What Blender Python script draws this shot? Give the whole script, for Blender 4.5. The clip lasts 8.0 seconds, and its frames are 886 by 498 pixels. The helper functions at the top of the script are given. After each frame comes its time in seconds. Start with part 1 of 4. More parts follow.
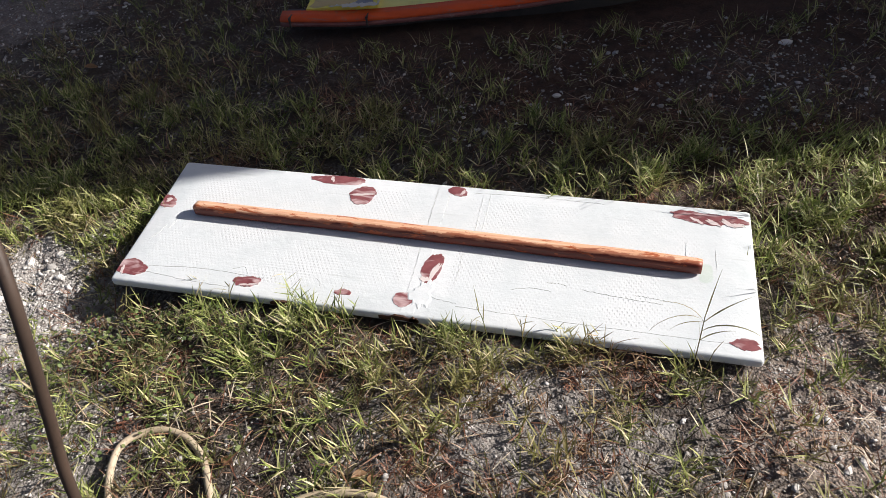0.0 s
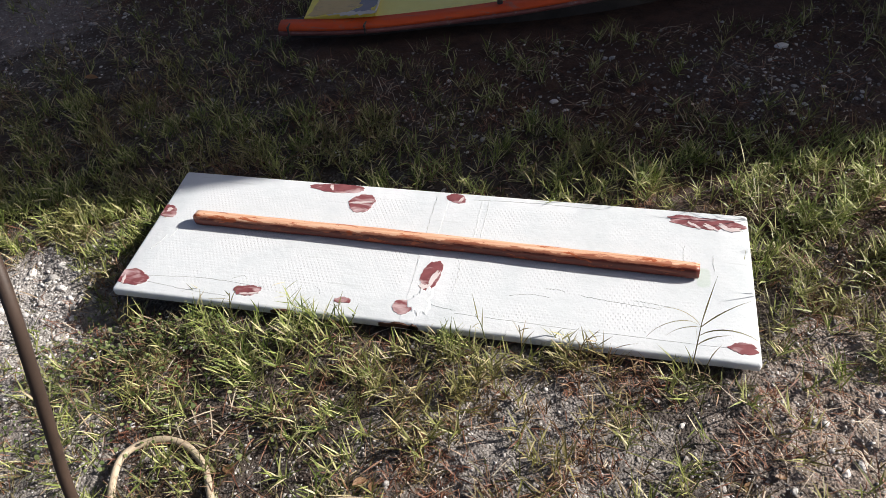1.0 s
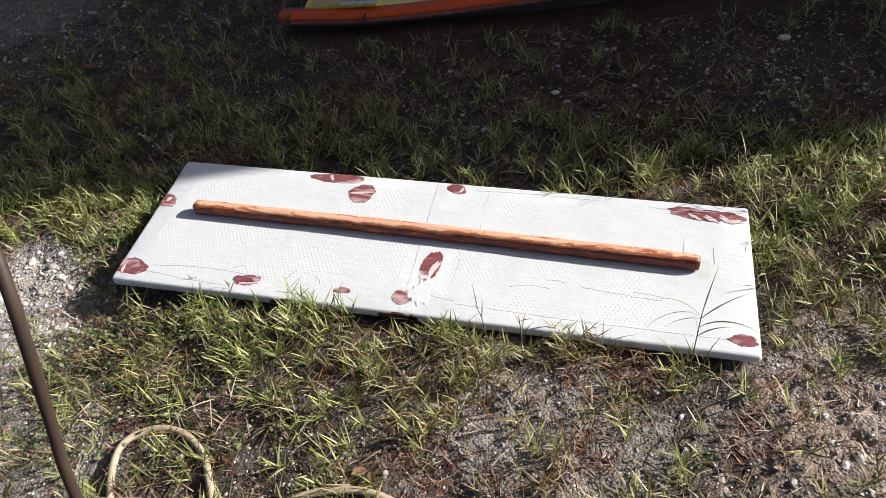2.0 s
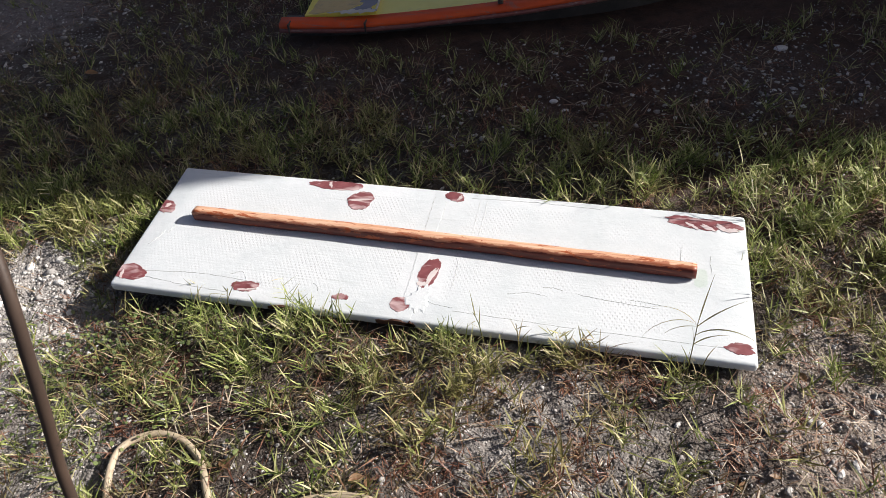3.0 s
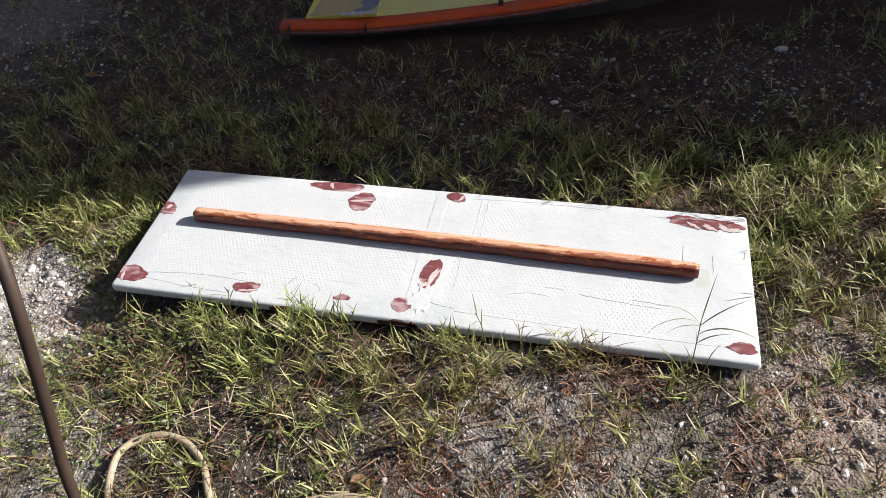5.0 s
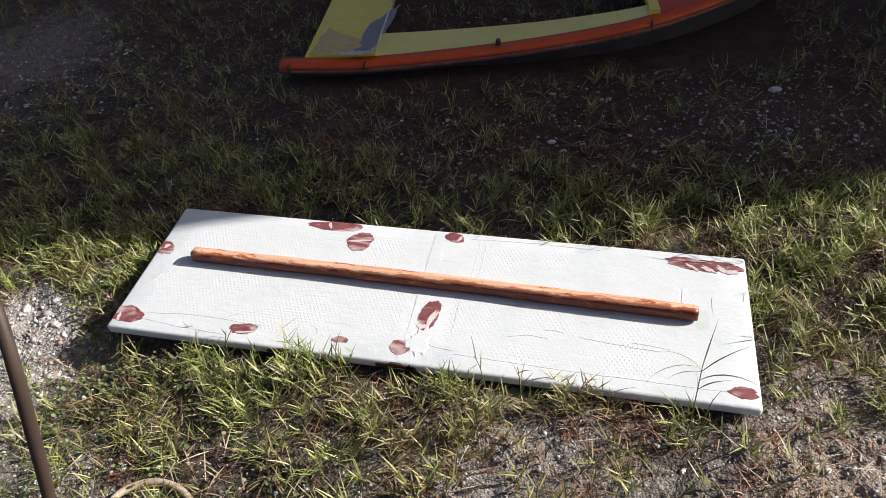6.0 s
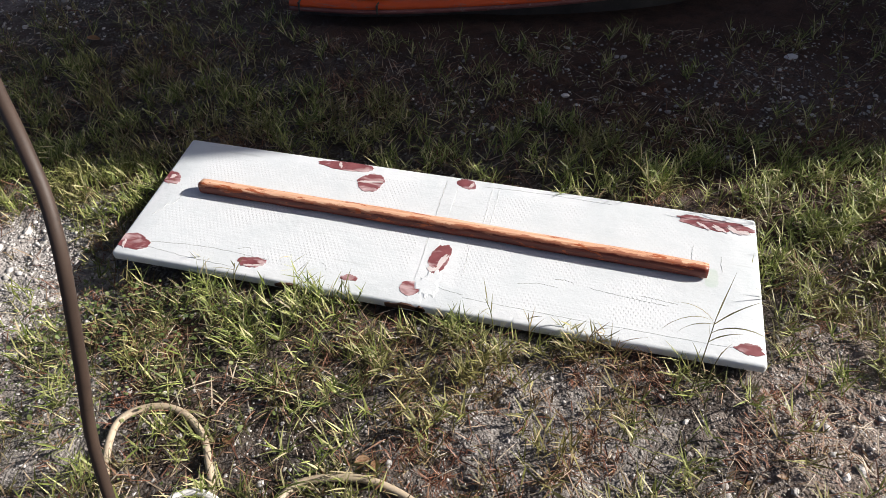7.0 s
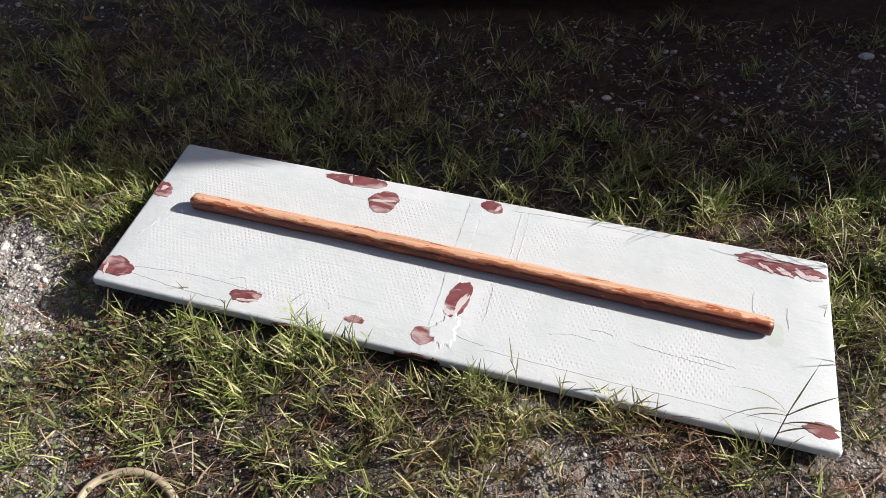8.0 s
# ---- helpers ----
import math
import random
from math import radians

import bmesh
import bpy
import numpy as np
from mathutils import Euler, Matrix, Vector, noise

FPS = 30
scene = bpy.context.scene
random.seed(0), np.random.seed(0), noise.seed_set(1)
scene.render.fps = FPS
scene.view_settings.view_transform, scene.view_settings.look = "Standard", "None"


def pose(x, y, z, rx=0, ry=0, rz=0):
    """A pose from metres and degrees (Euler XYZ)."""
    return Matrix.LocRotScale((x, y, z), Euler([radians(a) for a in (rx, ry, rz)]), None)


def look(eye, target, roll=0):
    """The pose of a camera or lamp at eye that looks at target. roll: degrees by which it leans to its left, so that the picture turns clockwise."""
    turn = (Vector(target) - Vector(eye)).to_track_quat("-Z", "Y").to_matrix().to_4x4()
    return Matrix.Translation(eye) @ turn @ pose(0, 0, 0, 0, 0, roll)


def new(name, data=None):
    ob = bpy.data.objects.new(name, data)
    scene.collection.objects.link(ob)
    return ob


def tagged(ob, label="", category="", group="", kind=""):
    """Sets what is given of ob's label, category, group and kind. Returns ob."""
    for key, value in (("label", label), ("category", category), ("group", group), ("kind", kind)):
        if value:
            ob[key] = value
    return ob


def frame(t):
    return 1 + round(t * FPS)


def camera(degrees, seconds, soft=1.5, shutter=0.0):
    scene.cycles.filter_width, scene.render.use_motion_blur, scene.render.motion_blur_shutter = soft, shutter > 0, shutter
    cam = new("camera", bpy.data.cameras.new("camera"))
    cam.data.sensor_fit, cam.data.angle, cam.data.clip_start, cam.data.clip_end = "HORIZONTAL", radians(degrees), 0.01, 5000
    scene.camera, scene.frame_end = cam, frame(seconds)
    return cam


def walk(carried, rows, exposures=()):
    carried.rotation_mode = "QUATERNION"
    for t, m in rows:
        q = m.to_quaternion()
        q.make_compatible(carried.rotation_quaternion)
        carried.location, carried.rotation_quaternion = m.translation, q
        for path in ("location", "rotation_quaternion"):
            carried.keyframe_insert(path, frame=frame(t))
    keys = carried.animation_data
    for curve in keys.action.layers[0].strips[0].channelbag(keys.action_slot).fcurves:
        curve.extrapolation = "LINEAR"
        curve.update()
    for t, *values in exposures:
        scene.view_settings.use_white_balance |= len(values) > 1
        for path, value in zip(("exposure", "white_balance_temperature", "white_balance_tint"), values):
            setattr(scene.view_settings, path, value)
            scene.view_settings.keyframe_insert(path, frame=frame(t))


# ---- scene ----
cam = camera(64.7, 8.0, soft=0.6)
PATH = [
    (0, (0.56, -1.216, 1.66), (0.112, 0.125, 0.246), -7.4),
    (0.5, (0.563, -1.213, 1.666), (0.122, 0.123, 0.244), -7.3),
    (1, (0.571, -1.215, 1.675), (0.117, 0.133, 0.269), -8.1),
    (1.5, (0.575, -1.217, 1.667), (0.128, 0.124, 0.253), -8.0),
    (1.7, (0.571, -1.217, 1.665), (0.119, 0.12, 0.247), -8.1),
    (2.8, (0.57, -1.214, 1.68), (0.127, 0.118, 0.255), -7.4),
    (3, (0.574, -1.223, 1.671), (0.124, 0.127, 0.266), -7.4),
    (3.5, (0.58, -1.223, 1.667), (0.118, 0.14, 0.279), -7.6),
    (4, (0.575, -1.22, 1.672), (0.128, 0.138, 0.275), -7.5),
    (4.5, (0.576, -1.228, 1.668), (0.123, 0.133, 0.274), -7.7),
    (4.7, (0.571, -1.229, 1.663), (0.124, 0.131, 0.267), -7.3),
    (5.8, (0.566, -1.226, 1.663), (0.101, 0.124, 0.263), -8.3),
    (6, (0.555, -1.203, 1.688), (0.109, 0.215, 0.35), -6.8),
    (6.2, (0.543, -1.222, 1.65), (0.064, 0.159, 0.285), -6.8),
    (6.5, (0.515, -1.244, 1.633), (0.066, 0.115, 0.236), -4.9),
    (7, (0.475, -1.253, 1.646), (0.085, 0.1, 0.226), -2.6),
    (7.2, (0.462, -1.25, 1.644), (0.088, 0.092, 0.209), -1.6),
    (7.5, (0.453, -1.189, 1.63), (0.124, 0.106, 0.142), -1.6),
    (7.7, (0.434, -1.097, 1.612), (0.058, 0.203, 0.139), -3.7),
    (7.8, (0.422, -1.03, 1.589), (0.049, 0.203, 0.059), -3.1),
    (8, (0.394, -0.915, 1.585), (-0.044, 0.347, 0.096), -3.3),
]
walk(cam, [(t, look(eye, target, roll)) for t, eye, target, roll in PATH],
     exposures=[(0.0, 0.62, 6600, 11.3), (7.2, 0.62, 6600, 11.3), (8.0, 0.46, 6600, 11.3)])

# ---- world, sun ----
SUN = Vector((1.70, 0.62, 1.00)).normalized()      # towards the sun
world = bpy.data.worlds.new("sky")
scene.world = world
world.use_nodes = True
wn = world.node_tree.nodes
sky = wn.new("ShaderNodeTexSky")
sky.sky_type, sky.sun_disc = 'NISHITA', False
sky.air_density, sky.dust_density, sky.ozone_density = 0.35, 2.2, 0.0
sky.sun_elevation = math.asin(SUN.z)
sky.sun_rotation = math.atan2(SUN.x, SUN.y)
wn["Background"].inputs["Strength"].default_value = 0.069
world.node_tree.links.new(sky.outputs["Color"], wn["Background"].inputs["Color"])
lamp = bpy.data.lights.new("sun", 'SUN')
lamp.energy, lamp.angle, lamp.color = 4.9, radians(0.55), (1.0, 0.955, 0.90)
sun = new("sun", lamp)
sun.matrix_world = look(SUN * 30, (0, 0, 0))


# ---- materials ----
class Nodes:
    """A material with short calls for the nodes that recur."""

    def __init__(self, name, rough=0.6, metal=0.0):
        self.m = bpy.data.materials.new(name)
        self.m.use_nodes = True
        self.t = self.m.node_tree
        self.p = self.t.nodes["Principled BSDF"]
        self.p.inputs["Roughness"].default_value = rough
        self.p.inputs["Metallic"].default_value = metal
        self.co = self.t.nodes.new("ShaderNodeTexCoord").outputs["Object"]

    def link(self, a, b):
        self.t.links.new(a, b)

    def mapped(self, scale=(1, 1, 1), loc=(0, 0, 0), rot=(0, 0, 0)):
        n = self.t.nodes.new("ShaderNodeMapping")
        n.inputs["Scale"].default_value, n.inputs["Location"].default_value = scale, loc
        n.inputs["Rotation"].default_value = rot
        self.link(self.co, n.inputs["Vector"])
        return n.outputs["Vector"]

    def noise(self, scale, detail=4, rough=0.55, vec=None, dist=0.0):
        n = self.t.nodes.new("ShaderNodeTexNoise")
        n.inputs["Scale"].default_value, n.inputs["Detail"].default_value = scale, detail
        n.inputs["Roughness"].default_value, n.inputs["Distortion"].default_value = rough, dist
        self.link(vec or self.co, n.inputs["Vector"])
        return n.outputs["Fac"]

    def voronoi(self, scale, out="Distance", vec=None):
        n = self.t.nodes.new("ShaderNodeTexVoronoi")
        n.inputs["Scale"].default_value = scale
        self.link(vec or self.co, n.inputs["Vector"])
        return n.outputs[out]

    def ramp(self, fac, *stops):
        n = self.t.nodes.new("ShaderNodeValToRGB")
        e = n.color_ramp.elements
        while len(e) < len(stops):
            e.new(0.5)
        for el, (at, c) in zip(e, stops):
            el.position = at
            el.color = (*c, 1) if isinstance(c, tuple) else (c, c, c, 1)
        self.link(fac, n.inputs["Fac"])
        return n.outputs["Color"]

    def mix(self, fac, a, b, how='MIX'):
        n = self.t.nodes.new("ShaderNodeMix")
        n.data_type, n.blend_type = 'RGBA', how
        for key, v in ((0, fac), (6, a), (7, b)):
            if isinstance(v, (tuple, float, int)):
                n.inputs[key].default_value = (*v, 1) if isinstance(v, tuple) else v
            else:
                self.link(v, n.inputs[key])
        return n.outputs[2]

    def maths(self, op, a, b=0.0, c=0.0):
        n = self.t.nodes.new("ShaderNodeMath")
        n.operation = op
        for key, v in ((0, a), (1, b), (2, c)):
            if isinstance(v, (float, int)):
                n.inputs[key].default_value = v
            else:
                self.link(v, n.inputs[key])
        return n.outputs[0]

    def axes(self):
        n = self.t.nodes.new("ShaderNodeSeparateXYZ")
        self.link(self.co, n.inputs[0])
        return n.outputs

    def island(self):
        return self.t.nodes.new("ShaderNodeNewGeometry").outputs["Random Per Island"]

    def colour(self, c):
        if isinstance(c, tuple):
            self.p.inputs["Base Color"].default_value = (*c, 1)
        else:
            self.link(c, self.p.inputs["Base Color"])
        return self

    def gloss(self, r):
        self.link(r, self.p.inputs["Roughness"])

    def bump(self, height, strength=0.3, distance=0.002):
        n = self.t.nodes.new("ShaderNodeBump")
        n.inputs["Strength"].default_value, n.inputs["Distance"].default_value = strength, distance
        self.link(height, n.inputs["Height"])
        self.link(n.outputs["Normal"], self.p.inputs["Normal"])
        return self

    def thin(self, colour, share=0.4):
        """Light shines through, as it does through a leaf."""
        tr = self.t.nodes.new("ShaderNodeBsdfTranslucent")
        self.link(colour, tr.inputs["Color"])
        mx = self.t.nodes.new("ShaderNodeMixShader")
        mx.inputs[0].default_value = share
        self.link(self.p.outputs[0], mx.inputs[1])
        self.link(tr.outputs[0], mx.inputs[2])
        self.link(mx.outputs[0], self.t.nodes["Material Output"].inputs["Surface"])
        return self


def soil_material():
    k = Nodes("gravelly_soil", 0.95)
    x, y, z = k.axes()
    big, mid, fine = k.noise(1.7, 5), k.noise(14, 6, 0.65), k.noise(160, 4, 0.7)
    base = k.ramp(big, (0.3, (0.045, 0.032, 0.025)), (0.55, (0.085, 0.068, 0.056)), (0.75, (0.17, 0.148, 0.132)))
    base = k.mix(k.ramp(mid, (0.45, 0.0), (0.64, 0.8)), base, (0.045, 0.028, 0.02))
    grit = k.voronoi(120, "Color")
    grey = k.ramp(grit, (0.2, (0.03, 0.027, 0.025)), (0.55, (0.14, 0.13, 0.123)), (0.9, (0.46, 0.45, 0.43)))
    base = k.mix(k.ramp(k.noise(9, 5), (0.45, 0.0), (0.66, 0.55)), base, grey)
    # redder brown soil towards the unseen wall, its shade partly put into the colour
    shaded_soil = k.maths('ADD', k.maths('SUBTRACT', k.maths('MULTIPLY', y, 1.0), k.maths('MULTIPLY', x, -0.45)), k.maths('MULTIPLY', k.maths('SUBTRACT', k.noise(2.2, 5), 0.5), 1.4))
    base = k.mix(k.ramp(k.maths('MULTIPLY', shaded_soil, 0.4), (0.30, 0.0), (0.60, 0.88)), base, k.ramp(mid, (0.35, (0.045, 0.022, 0.014)), (0.65, (0.105, 0.056, 0.038))))
    # barer patches: dusty, gravelly or clayey ground
    for cx, cy, sx, sy, amount, tone in ((-2.9, 2.05, 1.9, 1.3, 0.8, (0.30, 0.26, 0.245)), (-1.36, -0.12, 2.3, 1.9, 0.9, (0.46, 0.435, 0.415)),
                                         (0.40, -0.28, 2.2, 3.4, 0.75, (0.40, 0.37, 0.345)), (1.30, -0.15, 2.2, 2.0, 0.9, (0.42, 0.34, 0.285)),
                                         (-0.9, -0.6, 2.6, 3.4, 0.7, (0.40, 0.37, 0.345)), (1.25, 1.55, 1.6, 2.6, 0.35, (0.10, 0.075, 0.066)), (1.45, 0.25, 3.0, 2.4, 0.65, (0.38, 0.30, 0.25))):
        px, py = k.maths('MULTIPLY', k.maths('SUBTRACT', x, cx), sx), k.maths('MULTIPLY', k.maths('SUBTRACT', y, cy), sy)
        d = k.maths('ADD', k.maths('ADD', k.maths('MULTIPLY', px, px), k.maths('MULTIPLY', py, py)), k.maths('MULTIPLY', k.maths('SUBTRACT', mid, 0.5), 2.4))
        base = k.mix(k.ramp(d, (0.2, amount), (0.9, 0.0)), base, k.mix(0.35, tone, grey))
    k.colour(k.mix(0.45, base, fine, 'OVERLAY'))
    h = k.maths('ADD', k.maths('MULTIPLY', k.voronoi(120), -0.5), k.maths('ADD', mid, k.maths('MULTIPLY', fine, 0.5)))
    k.bump(h, 1.0, 0.014)
    return k.m


def grass_material(name, stops, share=0.4, dry=0.0):
    k = Nodes(name, 0.48)
    r = k.island()
    c = k.ramp(r, *stops)
    if dry:
        c = k.mix(k.maths('MULTIPLY', k.ramp(k.noise(2.6, 4), (0.47, 0.0), (0.68, 1.0)), dry), c,
                  k.ramp(k.noise(60, 2), (0.35, (0.15, 0.070, 0.042)), (0.65, (0.33, 0.22, 0.125))))
    c = k.mix(0.5, c, k.noise(45, 3), 'OVERLAY')
    k.colour(c)
    k.p.inputs["Specular IOR Level"].default_value = 0.35
    k.thin(c, share)
    return k.m


def stone_material(name, dark, light):
    k = Nodes(name, 0.9)
    c = k.ramp(k.island(), (0.0, dark), (0.55, tuple(0.5 * (a + b) for a, b in zip(dark, light))), (1.0, light))
    k.colour(k.mix(0.5, c, k.noise(220, 4, 0.7), 'OVERLAY'))
    k.bump(k.noise(300, 4), 0.5, 0.002)
    return k.m


def panel_material():
    """Weathered white paint over moulded glass fibre with a small raised tread pattern."""
    k = Nodes("weathered_white_paint", 0.42)
    x, y, z = k.axes()
    stain = k.noise(5, 6, 0.65)
    c = k.ramp(stain, (0.3, (0.62, 0.67, 0.69)), (0.5, (0.70, 0.74, 0.76)), (0.7, (0.75, 0.78, 0.80)))
    streak = k.noise(1.0, 5, 0.6, k.mapped((3.0, 55.0, 1)))
    patchy = k.noise(4.2, 3, 0.5, k.mapped(loc=(3.1, 0.7, 0)))
    wear = k.maths('MULTIPLY', k.ramp(streak, (0.6, 0.0), (0.66, 1.0)), k.ramp(patchy, (0.53, 0.0), (0.62, 1.0)))
    c = k.mix(k.maths('MULTIPLY', wear, 0.25), c, (0.36, 0.40, 0.39))
    # a green stain about the pole's cut end
    dx, dy = k.maths('MULTIPLY', k.maths('SUBTRACT', x, 0.858), 46.0), k.maths('MULTIPLY', k.maths('SUBTRACT', y, 0.298), 24.0)
    dist = k.maths('ADD', k.maths('POWER', k.maths('ABSOLUTE', dx), 4.0), k.maths('POWER', k.maths('ABSOLUTE', dy), 4.0))
    dist = k.maths('ADD', dist, k.maths('MULTIPLY', k.maths('SUBTRACT', k.noise(40, 4), 0.5), 1.6))
    c = k.mix(k.maths('MULTIPLY', k.ramp(dist, (0.3, 1.0), (0.9, 0.0)), 0.6), c, (0.52, 0.63, 0.56))
    # grime in fine specks
    c = k.mix(k.ramp(k.noise(130, 3, 0.7), (0.66, 0.0), (0.74, 0.55)), c, (0.42, 0.43, 0.40))
    # tread: small dimples inside a plain margin
    sway = k.maths('MULTIPLY', k.noise(18, 3), 5.0)
    u, v = k.maths('ADD', k.maths('ADD', k.maths('MULTIPLY', x, 228.0), k.maths('MULTIPLY', y, 140.0)), k.maths('MULTIPLY', sway, 0.15)), k.maths('ADD', k.maths('SUBTRACT', k.maths('MULTIPLY', x, 228.0), k.maths('MULTIPLY', y, 140.0)), k.maths('MULTIPLY', sway, 0.12))
    dots = k.ramp(k.maths('ABSOLUTE', k.maths('MULTIPLY', k.maths('SINE', u), k.maths('SINE', v))), (0.52, 0.0), (0.92, 1.0))
    inside = k.maths('MULTIPLY', k.maths('LESS_THAN', k.maths('ABSOLUTE', x), 0.93),
                     k.maths('LESS_THAN', k.maths('ABSOLUTE', k.maths('SUBTRACT', y, 0.3)), 0.235))
    off_seam = k.maths('GREATER_THAN', k.maths('ABSOLUTE', k.maths('SUBTRACT', x, 0.03)), 0.075)
    worn = k.maths('MULTIPLY', k.ramp(k.noise(5, 4), (0.42, 0.05), (0.64, 1.0)), k.ramp(k.noise(40, 3), (0.35, 0.25), (0.6, 1.0)))
    h = k.maths('MULTIPLY', k.maths('MULTIPLY', dots, worn), k.maths('MULTIPLY', inside, off_seam))
    # the dimples are greyer than the paint about them
    k.colour(k.mix(k.maths('MULTIPLY', h, 0.38), c, (0.40, 0.42, 0.42)))
    brush = k.noise(1.0, 4, 0.6, k.mapped((12, 150, 1)))
    h = k.maths('ADD', k.maths('MULTIPLY', h, -0.22), k.maths('ADD', k.maths('MULTIPLY', brush, 0.12), k.maths('MULTIPLY', k.noise(24, 6, 0.65), 0.6)))
    k.bump(h, 1.0, 0.0030)
    return k.m


def primer_material():
    k = Nodes("dull_red_primer", 0.5)
    c = k.ramp(k.noise(30, 5), (0.3, (0.17, 0.046, 0.052)), (0.7, (0.27, 0.090, 0.095)))
    smear = k.noise(1.0, 3, 0.5, k.mapped((14, 34, 1), rot=(0, 0, 0.9)), 0.6)
    c = k.mix(k.ramp(smear, (0.50, 0.0), (0.66, 0.9)), c, (0.62, 0.47, 0.47))
    k.colour(c)
    k.bump(k.noise(90, 4), 0.3, 0.001)
    return k.m


def pole_material():
    """Reddish wood; the varnish has worn off the upper side and flakes along its edges. The dark lower side holds
    painted shade.
    """
    k = Nodes("varnished_reddish_wood", 0.38)
    x, y, z = k.axes()
    grain = k.noise(1.0, 6, 0.6, k.mapped((5, 120, 120)), 0.4)
    c = k.ramp(grain, (0.3, (0.58, 0.28, 0.16)), (0.5, (0.73, 0.43, 0.28)), (0.72, (0.82, 0.57, 0.41)))
    flake = k.noise(1.0, 5, 0.62, k.mapped((13, 40, 40)), 0.5)
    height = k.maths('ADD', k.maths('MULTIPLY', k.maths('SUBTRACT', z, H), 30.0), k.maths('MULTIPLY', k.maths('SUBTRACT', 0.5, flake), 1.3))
    # the side away from the sun: kept varnish, with its shade painted in too
    shaded_flank = k.maths('ADD', k.maths('SUBTRACT', y, 0.324), k.maths('MULTIPLY', x, 0.0189))
    height = k.maths('ADD', height, k.maths('MULTIPLY', shaded_flank, 18.0))
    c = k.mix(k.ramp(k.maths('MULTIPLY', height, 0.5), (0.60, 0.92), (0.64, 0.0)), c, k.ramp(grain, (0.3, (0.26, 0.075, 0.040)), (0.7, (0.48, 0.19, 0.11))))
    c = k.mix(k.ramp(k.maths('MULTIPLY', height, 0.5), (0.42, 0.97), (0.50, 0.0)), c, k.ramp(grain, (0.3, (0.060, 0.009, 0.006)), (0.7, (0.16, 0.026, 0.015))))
    pale = k.noise(1.0, 5, 0.6, k.mapped((6, 70, 70), (2, 5, 1)), 0.6)
    c = k.mix(k.ramp(pale, (0.60, 0.0), (0.66, 0.5)), c, (0.30, 0.085, 0.038))
    dark = k.noise(1.0, 4, 0.6, k.mapped((14, 48, 48), (4, 2, 1)), 0.8)
    c = k.mix(k.ramp(dark, (0.585, 0.0), (0.61, 0.9)), c, (0.36, 0.075, 0.022))
    k.colour(c)
    k.p.inputs["Specular IOR Level"].default_value = 0.3
    k.bump(k.maths('ADD', grain, flake), 0.4, 0.0015)
    return k.m


def paint_material(name, c1, c2, wear=(0.3, 0.3, 0.33), amount=0.5, rough=0.55):
    k = Nodes(name, rough)
    c = k.ramp(k.noise(7, 6, 0.65), (0.3, c1), (0.7, c2))
    c = k.mix(k.maths('MULTIPLY', k.ramp(k.noise(16, 6, 0.7), (0.58, 0.0), (0.68, 1.0)), amount), c, wear)
    c = k.mix(k.maths('MULTIPLY', k.ramp(k.noise(1.0, 4, 0.6, k.mapped((6, 70, 70))), (0.6, 0.0), (0.7, 1.0)), amount), c, wear)
    k.colour(c)
    k.bump(k.noise(60, 5), 0.3, 0.002)
    return k.m


def hose_material(name, c1, c2, dirt):
    k = Nodes(name, 0.6)
    c = k.ramp(k.noise(9, 5), (0.3, c1), (0.7, c2))
    c = k.mix(k.ramp(k.noise(70, 5, 0.7), (0.58, 0.0), (0.7, 0.7)), c, dirt)
    k.colour(c)
    k.bump(k.noise(180, 3), 0.25, 0.001)
    return k.m


H = 0.075                                        # the panel's upper face

SOIL = soil_material()
GREEN = grass_material("turf_green", [(0.0, (0.045, 0.056, 0.018)), (0.35, (0.130, 0.142, 0.044)), (0.6, (0.25, 0.24, 0.105)),
                                      (0.8, (0.42, 0.36, 0.23)), (1.0, (0.24, 0.115, 0.07))], 0.18, 0.95)
BLADE = grass_material("blade_green", [(0.0, (0.080, 0.120, 0.024)), (0.45, (0.235, 0.285, 0.072)), (0.8, (0.49, 0.51, 0.21)),
                                       (1.0, (0.60, 0.52, 0.34))], 0.24, 0.55)
DEAD = grass_material("dead_grass_brown", [(0.0, (0.075, 0.032, 0.021)), (0.45, (0.21, 0.090, 0.055)), (0.8, (0.36, 0.19, 0.12)), (1.0, (0.46, 0.33, 0.22))], 0.1)
STRAW = grass_material("dry_straw", [(0.0, (0.15, 0.058, 0.038)), (0.4, (0.27, 0.14, 0.09)), (0.75, (0.43, 0.33, 0.23)),
                                     (1.0, (0.58, 0.52, 0.42))], 0.12)
# dead brown blades; the shade of the turf's gaps is in these tones
SHADE_THATCH = grass_material("shade_thatch_brown", [(0.0, (0.022, 0.014, 0.010)), (0.5, (0.05, 0.031, 0.020)), (0.85, (0.10, 0.066, 0.036)), (1.0, (0.2, 0.11, 0.07))], 0.08)
WEED = grass_material("weed_leaf", [(0.0, (0.06, 0.10, 0.03)), (0.6, (0.15, 0.20, 0.065)), (1.0, (0.30, 0.34, 0.15))], 0.22)
PEBBLE = stone_material("grey_pebble", (0.15, 0.137, 0.127), (0.58, 0.56, 0.54))
CHALK = stone_material("pale_stone", (0.25, 0.238, 0.228), (0.70, 0.685, 0.66))
WHITE = panel_material()
PRIMER = primer_material()
SMEAR = paint_material("clinging_old_paint", (0.60, 0.50, 0.49), (0.72, 0.66, 0.65), (0.45, 0.28, 0.28), 0.5)
GRIME = paint_material("grime_in_cracks", (0.46, 0.48, 0.475), (0.60, 0.62, 0.61), (0.66, 0.66, 0.66), 0.4, 0.8)
RAW = paint_material("bare_brown_edge", (0.05, 0.022, 0.014), (0.11, 0.05, 0.03), (0.25, 0.2, 0.16), 0.3, 0.8)
